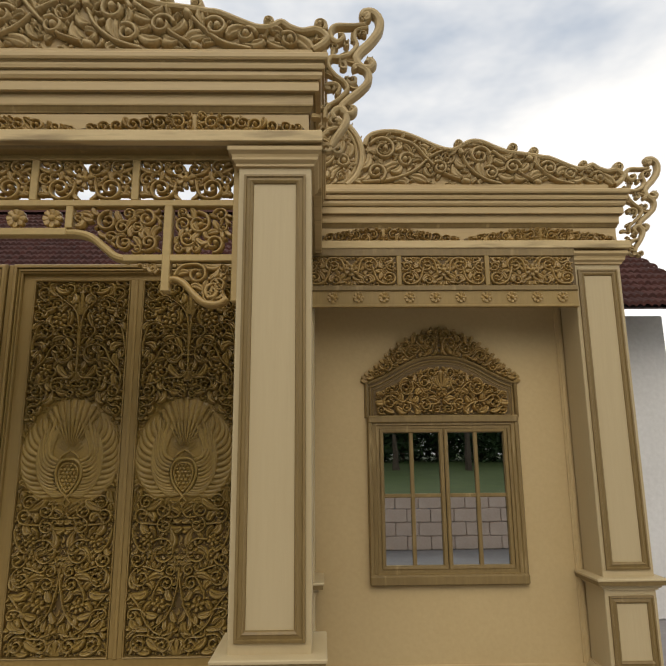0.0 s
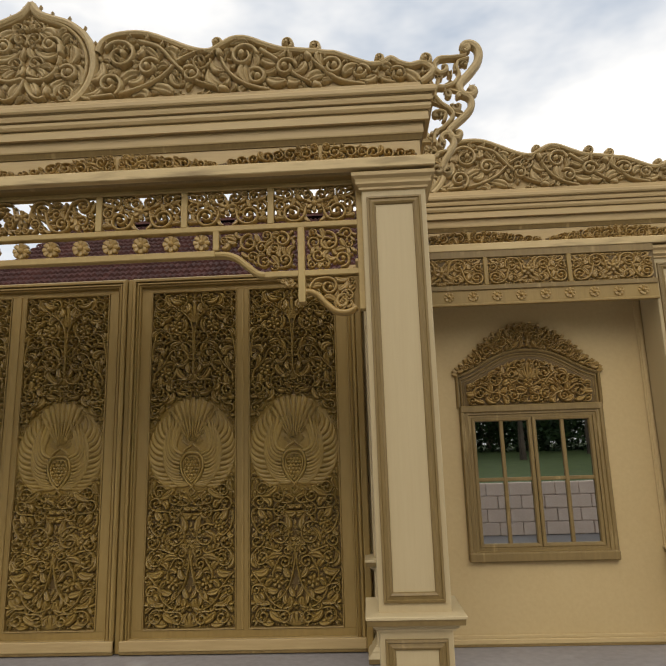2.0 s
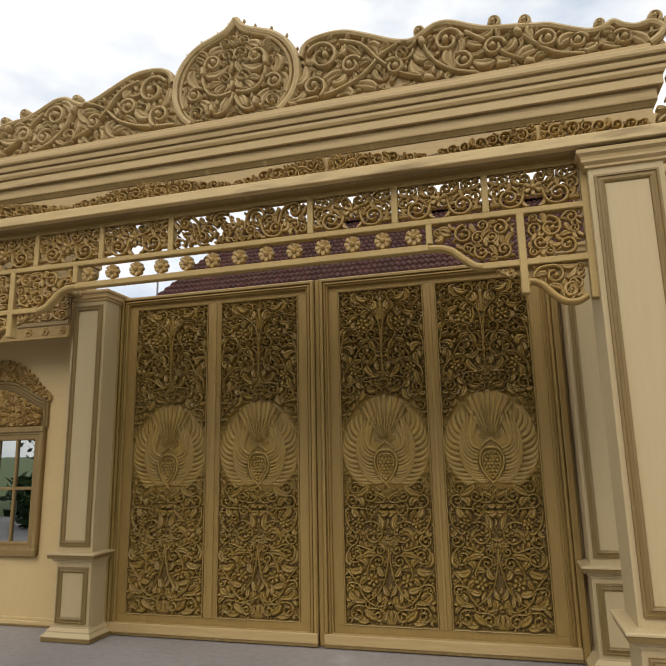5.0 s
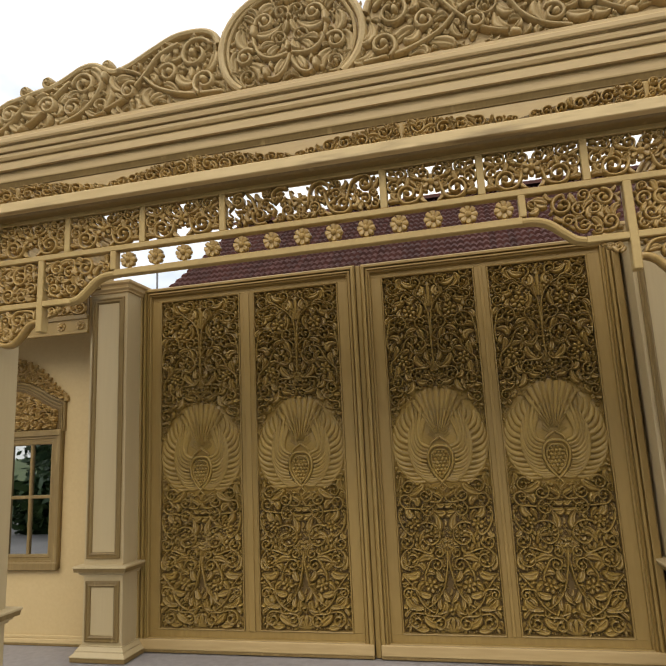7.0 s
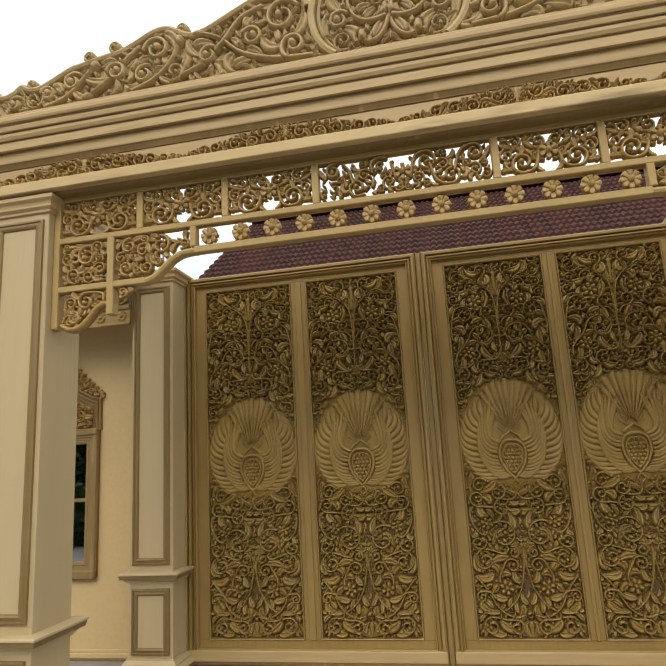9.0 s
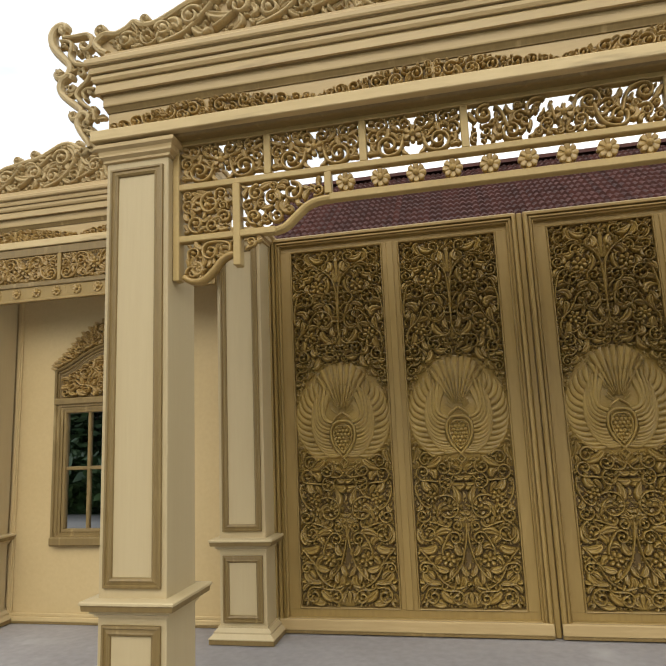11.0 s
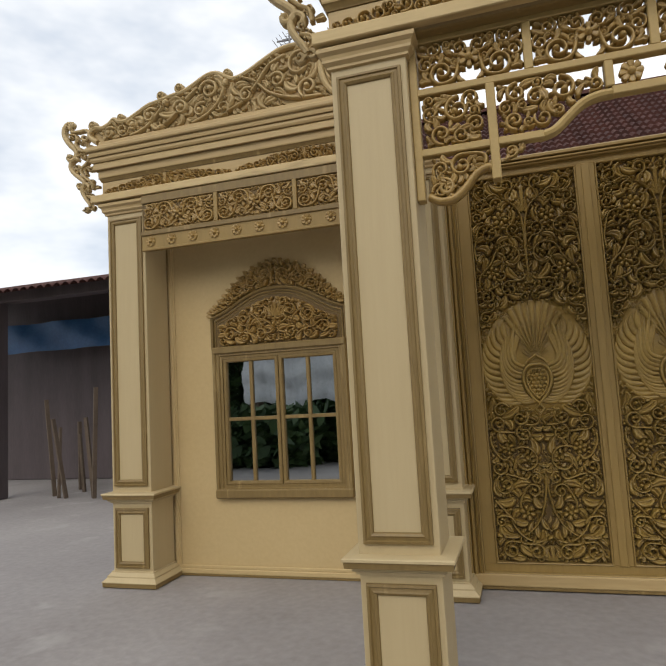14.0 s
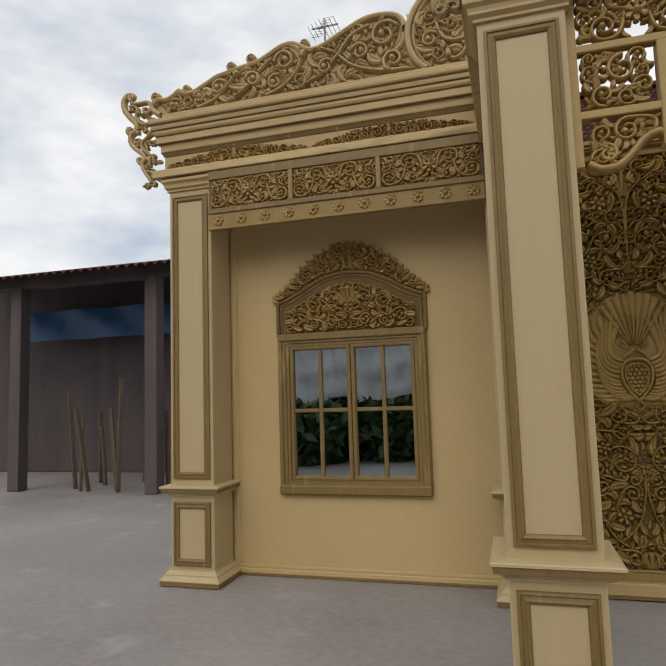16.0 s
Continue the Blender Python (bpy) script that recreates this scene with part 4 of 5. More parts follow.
def crest_wing(top, s, c, seed):
    """One sloping half of a crest, to the side s of the middle."""
    z0 = 3.383
    line = spline(HALF, 4)
    P = [(s * x, z - z0) for x, z in line]
    poly = [(s * 0.335, 0.03), (s * 0.38, 0.13), (s * 0.405, 0.26)] + P + [(s * 2.22, 0.004), (s * 0.32, 0.004)]
    b = Build()
    b.prism([(x, max(0.001, z - 0.012)) for x, z in poly], 0.012, 0.028)
    board = part("crest_board", b, FASCIA, top)
    b = Build()
    inner = ((0.40, 0.03), (0.60, 0.05), (0.78, 0.12), (0.90, 0.23), (1.03, 0.285)), ((1.40, 0.015), (1.27, 0.06), (1.17, 0.15), (1.12, 0.27)), ((0.66, 0.37), (0.78, 0.32), (0.88, 0.20), (1.00, 0.09), (1.16, 0.03)), ((1.93, 0.015), (1.80, 0.05), (1.70, 0.13), (1.62, 0.215)), ((1.36, 0.27), (1.46, 0.19), (1.56, 0.09), (1.68, 0.02))
    stems = [spline([(s * x, z) for x, z in q], 5) for q in inner]
    for vx, vz, vr, start, turn in ((0.55, 0.285, 0.100, 2.6, -1), (0.495, 0.105, 0.072, -1.0, 1), (0.72, 0.20, 0.060, 0.6, 1), (0.96, 0.14, 0.055, 2.2, -1), (1.26, 0.235, 0.078, 0.2, 1), (1.33, 0.10, 0.055, 2.0, -1), (1.50, 0.145, 0.060, 0.3, 1), (1.76, 0.135, 0.058, 2.4, -1), (1.92, 0.09, 0.045, 0.4, 1), (2.12, 0.065, 0.045, 2.2, -1)):
        stems.append([(s * x, z) for x, z in volute(vx, vz, vr, start, turn)])
    foliage(b, poly, (0.062, 0.050, 0.040), seed, None, 0.012, 0, 0.66, 1.1, 700, 0.9, [(q, 0.0125, 0.052) for q in stems], (), 1, False)
    part("crest_carving", b, CARVE_PALE, board, "carved scrolling leaves", True)
    b = Build()
    b.stroke(P, 0.020, 0.03, 0.0, 0.03)
    part("crest_rim", b, CARVE_PALE, board)
    for x, z, r in CURLS:
        b = Build()
        pts = []
        for i in range(18):
            q = i / 17
            a = -math.pi * 0.5 + 2 * math.pi * 1.1 * q
            rad = r * (1.0 - 0.72 * q)
            pts.append((s * (x + rad * math.cos(a)), z - z0 + rad * math.sin(a)))
        b.stroke(pts, lambda q: 0.013 * (1 - 0.2 * q), 0.03, 0.0, 0.028)
        b.dome(s * x, z - z0, r * 0.42, 0.04, 0.0, 10)
        part("curl", b, CARVE_PALE, board)


def crest_ogee(top, halves):
    z0 = 3.383
    line = spline(OGEE, 4)
    poly = []
    if 1 in halves:
        poly += [(x, z - z0) for x, z in line]
    else:
        poly += [(0, line[0][1] - z0), (0, 0.004)]
    left = [(-x, z - z0) for x, z in line[::-1]] if -1 in halves else [(0, 0.004)]
    poly = poly + ([(0.26, 0.004)] if 1 in halves else []) + ([(-0.26, 0.004)] if -1 in halves else []) + left
    b = Build()
    b.prism([(x * 0.98, z) for x, z in poly], 0.006, 0.028)
    board = part("ogee_board", b, CARVE, top)
    b = Build()
    sides = (1,) if len(halves) == 2 else halves
    stems = [q for s in sides for q in (bezier((0.004 * s, 0.16), (s * 0.03, 0.02), (s * 0.14, 0.0), (s * 0.14, 0.09), 12), bezier((s * 0.02, 0.17), (s * 0.16, 0.12), (s * 0.22, 0.22), (s * 0.2, 0.36), 12), [(s * x, z) for x, z in volute(0.14, 0.38, 0.055, 0.0, 1)], [(s * x, z) for x, z in volute(0.25, 0.19, 0.055, 2.4, -1)])]
    foliage(b, [(x * 0.93, z * 0.95) for x, z in poly], (0.062, 0.050, 0.040), 77, 0.0 if len(halves) == 2 else None, 0.008, 0, 0.66, 1.1, 900, 0.88, [(q, 0.0125, 0.050) for q in stems])
    part("ogee_carving", b, CARVE_PALE, board, "carved scrolling leaves", True)
    for s in halves:
        b = Build()
        b.stroke([(s * x, z - z0) for x, z in line], 0.024, 0.032, 0.0, 0.03)
        b.stroke([(s * x * 0.9, (z - z0) * 0.955 + 0.004) for x, z in line], 0.012, 0.026, 0.0, 0.03)
        for i in range(3, len(line) - 14, 4):
            x, z = line[i]
            b.leaf(s * x, z - z0 + 0.012, math.pi / 2 - s * 0.7, 0.042, 0.0055, s * 0.5, 0.010, 0.006, 0.012)
        part("ogee_rim", b, CARVE_PALE, board)


def crest(label, x, y, sides, halves, x0, x1, up=0.0, size=(1, 1)):
    top = thing("crest", label, "crest", (x, y, 3.383 + up), group="roof crests")
    top.scale = (size[0], 1, size[1])
    boxed("crest_plinth", FASCIA, top, ((x0 - x) / size[0], (x1 - x) / size[0], -0.03, 0.05, (3.334 - 3.383) / size[1], 0.004), 0.005)
    for s in sides:
        crest_wing(top, s, x, 90)
    crest_ogee(top, halves)
    return top


crest("tan carved wooden crest with a pointed middle and scrolling ends", CF, FRONT - 0.01, (-1, 1), (-1, 1), -4.57, -0.08)
crest("tan carved wooden half crest sloping over the side wing", -4.642, BACK - 0.01, (-1,), (-1,), -6.95, -4.60, 0.075, (1.04, 1.06))
crest("tan carved wooden half crest sloping over the side wing", -0.135, BACK - 0.01, (1,), (1,), -0.165, 2.09, 0.035, (1.02, 1.03))


# ---- pierced end ornaments ----
def end_ornament(x, y, z, s):
    """A pierced upright scroll fixed to the end of an entablature, reaching out to the side s."""
    top = thing("end_ornament", "pierced carved wooden scroll ornament on the entablature's end", "ornament", (x, y, z), group="end ornaments")

    def at(px, pz):
        return s * ((px - 130) / 1190), 0.72 - (pz - 85) / 1196

    lines = (
        ((378, 118), (400, 100), (398, 75), (372, 85), (380, 62), (430, 62), (468, 110), (460, 190), (405, 270), (352, 325), (325, 375), (348, 428), (395, 440), (425, 412), (405, 388), (388, 405)),
        ((320, 455), (315, 432), (350, 428), (393, 470), (390, 530), (340, 590), (270, 650), (238, 690), (255, 732), (292, 738), (312, 708), (285, 695)),
        ((200, 770), (185, 735), (215, 705), (255, 722), (262, 780), (225, 850), (188, 905), (172, 945)),
        ((385, 152), (300, 158), (210, 160), (176, 195), (178, 240), (210, 268), (246, 250), (248, 222), (222, 222)),
        ((400, 172), (330, 192), (318, 240), (330, 290), (290, 350), (230, 372), (180, 372), (158, 420), (200, 490), (258, 540), (268, 590), (205, 660), (150, 700), (140, 770)),
        ((140, 560), (190, 545), (225, 570), (205, 620)),
        ((120, 900), (150, 850), (210, 830)),
    )
    for i, line in enumerate(lines):
        b = Build()
        fat = (0.021, 0.018, 0.017, 0.015, 0.013, 0.011, 0.012)[i]
        b.stroke(spline([at(*q) for q in line], 4), lambda t, fat=fat: fat * (0.75 + 0.35 * math.sin(math.pi * t)), 0.022, 0.0, 0.026)
        part("tendril", b, CARVE_PALE, top)
    rng = random.Random(6)
    for i, (px, pz, r) in enumerate(((382, 98, 0.026), (405, 405, 0.024), (290, 712, 0.022), (372, 215, 0.022), (245, 430, 0.028), (302, 520, 0.032), (165, 570, 0.032), (195, 780, 0.026), (150, 690, 0.026), (140, 850, 0.032), (205, 300, 0.02), (265, 285, 0.022), (150, 960, 0.034), (215, 960, 0.03))):
        b = Build()
        cx, cz = at(px, pz)
        b.scroll(cx, cz, r, rng.uniform(0, 6.28), rng.choice((-1, 1)), 0.022, 0.0, 0.024, rng, 2, 1.5, 1.0)
        part("curl", b, CARVE_PALE, top, "", True)
    for px, pz, a in ((160, 380, 1.9), (180, 365, 1.2), (270, 390, -0.4), (190, 500, 2.4), (230, 360, 0.2), (130, 400, 2.8), (120, 760, 2.9), (170, 920, 2.4), (300, 260, 1.2), (280, 555, -0.5)):
        b = Build()
        cx, cz = at(px, pz)
        b.leaf(cx, cz, a if s > 0 else math.pi - a, 0.05, 0.016, s * 0.7, 0.02, 0, 0.02)
        part("leaf", b, CARVE_PALE, top)
    return top


end_ornament(-0.03, FRONT + 0.0, 2.885, 1)
end_ornament(-4.625, FRONT + 0.0, 2.885, -1)
end_ornament(-7.04, BACK + 0.02, 2.955, -1)
end_ornament(2.225, BACK + 0.02, 2.915, 1)


# ---- fretwork ----
def rosette_mesh(r, back, h):
    b = Build()
    for k in range(8):
        a = k * math.pi / 4
        b.leaf(r * 0.25 * math.cos(a), r * 0.25 * math.sin(a), a, r * 0.72, r * 0.36, 0.0, h * (1.0 if k % 2 else 0.75), 0, back)
    b.dome(0, 0, r * 0.36, h * 1.8, 0, 10)
    return mesh_of("rosette", b, CARVE, True)


def fret_mesh(w, hgt, seed, levels, back, mat, flower=True):
    b = Build()
    r, curls, xs = hgt * 0.25, [], np.arange(0.115, w / 2 - 0.035, 0.118)
    for i, x in enumerate(xs):
        low = (i + seed) % 2
        rr = r * (1 - 0.12 * (i % 3))
        z = rr + 0.010 if low else hgt - rr - 0.010
        curls.append(volute(x, z, rr, -math.pi / 2 if low else math.pi / 2, 1 if low else -1, (max(0.035, x - 0.10), hgt * 0.62 if low else hgt * 0.38), 1.4))
    foliage(b, [(-w / 2, 0), (w / 2, 0), (w / 2, hgt), (-w / 2, hgt)], levels, seed, 0.0, 0, back, 0.5, 1.0, 900, 0.86, [(q, 0.0075, 0.026) for q in curls])
    if flower:
        for k in range(6):
            a = k * math.pi / 3 + 0.5
            b.leaf(0.01 * math.cos(a), hgt / 2 + 0.01 * math.sin(a), a, 0.033, 0.014, 0, 0.016, -0.016, back)
        b.dome(0, hgt / 2, 0.017, 0.03, -0.018, 8)
    return mesh_of("fret_panel", b, mat, True)


LV = (0.037, 0.030, 0.023)
lintel = thing("fretwork_lintel", "tan wooden lintel of pierced carved panels between the front pillars", "lintel", (CF, 2.79, 2.13))
LX, LZ = CF, 2.13


def lbox(nm, mat, x0, x1, z0, z1, y0=-0.022, y1=0.03, c=0.004):
    return boxed(nm, mat, lintel, (x0, x1, y0, y1, z0 - LZ, z1 - LZ), c)


lbox("top_rail", RAIL, -1.895, 1.895, 2.845, 2.872)
lbox("slot_rail", RAIL, -1.895, 1.895, 2.608, 2.64)
MULL = (-1.395, -0.917, -0.438, 0.438, 0.917, 1.395)
for x in MULL:
    lbox("mullion", RAIL, x - 0.018, x + 0.018, 2.638, 2.847)
cells = [-1.875, *MULL, 1.875]
FRET_S = fret_mesh(0.43, 0.207, 101, LV, 0.022, CARVE)
FRET_W = fret_mesh(0.86, 0.207, 102, LV, 0.022, CARVE)
for a, e in zip(cells[:-1], cells[1:]):
    wide = e - a > 0.7
    ob = part("fret_panel", FRET_W if wide else FRET_S, None, lintel, "pierced carved scrolls")
    ob.location = ((a + e) / 2, 0, 2.64 - LZ)
    ob.scale = ((e - a - 0.034) / (0.86 if wide else 0.43), 1, 1)
for s in (-1, 1):
    lbox("end_post", RAIL, min(s * 1.862, s * 1.897), max(s * 1.862, s * 1.897), 2.14, 2.85, -0.026, 0.035)
    lbox("row_post", RAIL, min(s * 1.078, s * 1.112), max(s * 1.078, s * 1.112), 2.50, 2.61)
    lbox("hanging_post", RAIL, min(s * 1.540, s * 1.578), max(s * 1.540, s * 1.578), 2.19, 2.61, -0.026, 0.034)
    lbox("bracket_rail", RAIL, min(s * 1.36, s * 1.872), max(s * 1.36, s * 1.872), 2.335, 2.368)
    b = Build()
    b.stroke([(s * x, z - LZ) for x, z in spline([(1.08, 2.482), (1.15, 2.478), (1.21, 2.455), (1.27, 2.405), (1.32, 2.365), (1.38, 2.350)], 4)], 0.018, 0.02, 0.0, 0.03)
    part("curved_rail", b, RAIL, lintel)
    b = Build()
    foliage(b, [(s * x, z - LZ) for x, z in ((1.585, 2.372), (1.860, 2.372), (1.860, 2.605), (1.585, 2.605))], (0.040, 0.033, 0.026, 0.020), 111, None, 0, 0.022, 0.5, 1.0, 900, 0.86, [(volute(s * 1.70, 2.525 - LZ, 0.058, math.pi / 2, -s), 0.0075, 0.026), (volute(s * 1.775, 2.425 - LZ, 0.045, -math.pi / 2, s), 0.0075, 0.026)])
    part("fret_panel", b, CARVE, lintel, "pierced carved scrolls", True)
    b = Build()
    foliage(b, [(s * x, z - LZ) for x, z in ((1.115, 2.505), (1.115, 2.605), (1.535, 2.605), (1.535, 2.37), (1.34, 2.378), (1.27, 2.43), (1.2, 2.485))], (0.040, 0.033, 0.026, 0.020), 112, None, 0, 0.022, 0.5, 1.1, 900, 0.86, [(volute(s * 1.275, 2.535 - LZ, 0.052, math.pi / 2, s), 0.0075, 0.026), (volute(s * 1.455, 2.55 - LZ, 0.042, math.pi / 2, -s), 0.0075, 0.026), (volute(s * 1.47, 2.43 - LZ, 0.038, -math.pi / 2, s), 0.0075, 0.026)])
    part("fret_panel", b, CARVE, lintel, "pierced carved scrolls", True)
    b = Build()
    low = spline([(1.845, 2.16), (1.80, 2.135), (1.74, 2.14), (1.69, 2.18), (1.64, 2.235), (1.59, 2.255), (1.57, 2.24)], 4)
    foliage(b, [(s * x, z - LZ) for x, z in [(1.57, 2.335), (1.845, 2.335)] + low], (0.040, 0.033, 0.026, 0.020), 113, None, 0, 0.022, 0.5, 1.1, 900, 0.86, [(volute(s * 1.70, 2.275 - LZ, 0.048, math.pi / 2, -s, (s * 1.60, 2.27 - LZ)), 0.0075, 0.026)])
    b.stroke([(s * x, z - LZ) for x, z in low], 0.016, 0.022, 0, 0.026)
    b.scroll(s * 1.775, 2.19 - LZ, 0.05, 0.5 if s > 0 else math.pi - 0.5, s, 0.022, 0, 0.026, random.Random(5), 1, 1.3)
    part("bracket", b, CARVE, lintel, "carved scroll bracket", True)
    b = Build()
    foliage(b, [(s * x, z - LZ) for x, z in ((1.525, 2.335), (1.40, 2.335), (1.46, 2.29), (1.525, 2.265))], (0.03, 0.022, 0.015, 0.01), 114, None, 0, 0.022, 0.35, 1.2, 900, 0.86)
    part("bracket", b, CARVE, lintel, "small carved scroll bracket", True)
lbox("rosette_rail", RAIL, -1.09, 1.09, 2.464, 2.50)
ROSE = rosette_mesh(0.048, 0.02, 0.014)
for k in range(-6, 7):
    ob = part("rosette", ROSE, None, lintel)
    ob.location = (k * 0.1685, 0.0, 2.554 - LZ)

ROSE_W = rosette_mesh(0.042, 0.004, 0.014)
FRET_SIDE = fret_mesh(0.57, 0.215, 130, (0.036, 0.029, 0.023), 0, CARVE)
for x0, x1 in ((-6.555, -4.60), (-0.165, 1.78)):
    cx = (x0 + x1) / 2
    t = thing("fretwork_lintel", "brown wooden lintel of carved fretwork with a row of rosettes", "lintel", (cx, 4.215, 2.47 + (0.03 if x1 < -3 else 0.005)), group="side lintels")
    edges = [x0, -5.917, -5.288, x1] if x1 < -3 else [x0, 0.512, 1.141, x1]
    boxed("top_rail", GLAZE, t, (x0 - cx, x1 - cx, -0.012, 0.02, 2.855 - 2.47, 2.92 - 2.47))
    boxed("middle_rail", GLAZE, t, (x0 - cx, x1 - cx, -0.02, 0.02, 2.598 - 2.47, 2.636 - 2.47))
    band = boxed("rosette_band", FRAME, t, (x0 - cx, x1 - cx, -0.008, 0.015, 2.496 - 2.47, 2.60 - 2.47), 0.002)
    boxed("lower_edge", FRAME, t, (x0 - cx, x1 - cx, -0.016, 0.02, 2.478 - 2.47, 2.497 - 2.47))
    for m in edges[1:-1]:
        boxed("mullion", FRAME, t, (m - 0.017 - cx, m + 0.017 - cx, -0.018, 0.02, 2.636 - 2.47, 2.856 - 2.47))
    for a, e in zip(edges[:-1], edges[1:]):
        ob = part("fret_panel", FRET_SIDE, None, t, "carved scroll fretwork")
        ob.location, ob.scale = ((a + e) / 2 - cx, 0, 2.637 - 2.47), ((e - a - 0.034) / 0.57, 1, 1)
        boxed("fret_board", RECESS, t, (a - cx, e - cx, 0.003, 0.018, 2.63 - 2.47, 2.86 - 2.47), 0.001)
    for i in range(11):
        ob = part("rosette", ROSE_W, None, band)
        ob.location = ((-1 if x1 < -3 else 1) * (-0.93 + i * 0.181) - 0.02, -0.008, 2.549 - 2.47)


# ---- the house behind ----
house = thing("house", "white plastered house with a dark red tiled roof behind the stage", "house", (0, 6.0, 0))
boxed("wall", PLASTER, house, (-4.0, 3.4, 0.0, 4.5, 0, 2.85), 0.01)
RY0, RZ0, RY1, RZ1 = -0.55, 2.80, 2.5, 4.99


def roof_row(i, rows, x0, x1, tile):
    """One course of curved tiles, each a piece of its own in the mesh."""
    b = Build()
    f0, f1 = i / rows, (i + 1.12) / rows
    y0, z0 = RY0 + (RY1 - RY0) * f0, RZ0 + (RZ1 - RZ0) * f0
    y1, z1 = RY0 + (RY1 - RY0) * f1, RZ0 + (RZ1 - RZ0) * f1
    x = x0
    rs = random.Random(i)
    while x < x1:
        j = rs.uniform(-0.004, 0.006)
        prof = [(0, 0.0), (0.12, 0.007), (0.3, 0.019), (0.5, 0.024), (0.7, 0.019), (0.88, 0.007), (1.04, -0.002)]
        b.grid([[(x + tile * u, y0, z0 + 0.040 + h + j) for u, h in prof], [(x + tile * u, y1, z1 + h + j) for u, h in prof]])
        b.grid([[(x + tile * u, y0, z0 + 0.040 + h + j) for u, h in prof], [(x + tile * u, y0 + 0.004, z0 + 0.004 + h + j) for u, h in prof]])
        x += tile
    return b


for i in range(20):
    tagged(part("roof_tile_course", roof_row(i, 20, -5.05, 3.6, 0.070), ROOF, house), kind="stuff")
b = Build()
b.grid([[(-5.03, RY0, RZ0 - 0.02), (3.6, RY0, RZ0 - 0.02)], [(-5.03, RY1, RZ1 - 0.02), (3.6, RY1, RZ1 - 0.02)], [(-5.03, RY1 + 3.2, RZ0), (3.6, RY1 + 3.2, RZ0)]])
part("roof_deck", b, POST, house)
b = Build()
b.grid([[(x, RY1 + 0.10 * math.cos(a), RZ1 + 0.02 + 0.09 * math.sin(a)) for a in (0.0, 0.8, 1.57, 2.34, 3.14)] for x in (-5.07, -2, 0, 2, 3.6)])
part("ridge_tile", b, ROOF, house)

antenna = thing("antenna", "grey metal television antenna on a thin mast", "antenna", (-7.3, 10.0, 0))
b = Build()
b.box(-0.015, 0.015, -0.015, 0.015, 0, 7.85, 0.003)
part("mast", b, METAL, antenna)
b = Build()
b.box(-0.24, 0.24, -0.012, 0.012, 7.7, 7.725, 0.002)
part("boom", b, METAL, antenna)
for k in range(8):
    b = Build()
    zz = 7.62 + 0.035 * (k % 4)
    b.box(-0.24 + 0.065 * k - 0.004, -0.24 + 0.065 * k + 0.004, -0.22, 0.22, zz, zz + 0.008, 0.001)
    b.box(-0.24 + 0.03 * k, -0.06 + 0.03 * k, -0.004, 0.004, 7.55 + 0.045 * k, 7.556 + 0.045 * k, 0.001)
    part("element", b, METAL, antenna)

# ---- open shed beside the stage ----
shed = thing("shed", "open shed with dark brown posts and a tiled roof edge", "shed", (-9.5, 8.0, 0))
for x in (0.07, -2.3, -4.6):
    boxed("post", POST, shed, (x - 0.1, x + 0.1, -0.1, 0.1, 0, 3.1), 0.008)
boxed("roof_beam", POST, shed, (-5.0, 1.4, -0.12, 0.12, 3.08, 3.27), 0.01)
b = Build()
prof = [(0, 0.0), (0.25, 0.04), (0.5, 0.055), (0.75, 0.04), (1.0, 0.0)]
b.grid([[(0.15 * u, -0.5, 3.14 + h) for u, h in prof], [(0.15 * u, 3.5, 4.2 + h) for u, h in prof]])
TILE_STRIP = mesh_of("tile_strip", b, ROOF)
for k in range(44):
    ob = part("tile_strip", TILE_STRIP, None, shed)
    ob.location = (-5.0 + 0.15 * k, 0, 0)
boxed("back_wall", POST, shed, (-5.0, 1.3, 2.2, 2.3, 0, 3.86), 0.01)
b = Build()
rows = []
for i in range(10):
    rows.append([(-4.0 + 0.35 * j, 1.6 + 0.08 * math.sin(j * 1.7 + i * 0.4), 2.45 + 0.06 * i) for j in range(15)])
b.grid(rows)
tagged(part("tarpaulin", b, TARP, None, "", True), "blue plastic tarpaulin hanging inside the shed", "tarpaulin").location = (-9.5, 8.0, 0)
rs = random.Random(4)
for k in range(16):
    x, y = -9.9 + rs.uniform(-1.2, 1.0), 8.3 + rs.uniform(-0.4, 1.2)
    b = Build()
    hh = rs.uniform(0.9, 1.7)
    b.box(-0.03, 0.03, -0.02, 0.02, 0, hh, 0.004)
    ob = tagged(part("timber_offcut", b, BARK), "brown timber offcut leaning in the shed", "timber", group="timber offcuts")
    ob.matrix_world = pose(x, y, 0, rs.uniform(-4, 4), rs.uniform(-9, 9), rs.uniform(0, 180))

# ---- the yard behind the camera, seen in the panes ----
b = Build()
b.grid([[(x, y, 0.004 + 0.06 * min(35.0, -5.0 - y)) for x in (-60, -20, 0, 20, 60)] for y in (-120, -40, -12, -5.0)])
tagged(part("grass_field", b, GRASS), "green grass bank rising beyond the yard wall", "grass", kind="structure")
yard_wall = tagged(new("yard_wall"), "low wall of pale pink rendered blocks", "wall", kind="structure")
yard_wall.location = (0.4, -1.75, 0)
b = Build()
b.box(-0.195, 0.195, -0.09, 0.09, -0.107, 0.107, 0.012)
BLOCK_MESH = mesh_of("block", b, BLOCK)
for r in range(4):
    for c in range(17):
        ob = part("block", BLOCK_MESH, None, yard_wall)
        ob.location = ((c - 4 + 0.5 * (r % 2)) * 0.4, rs.uniform(-0.008, 0.008), 0.107 + r * 0.222)
b = Build()
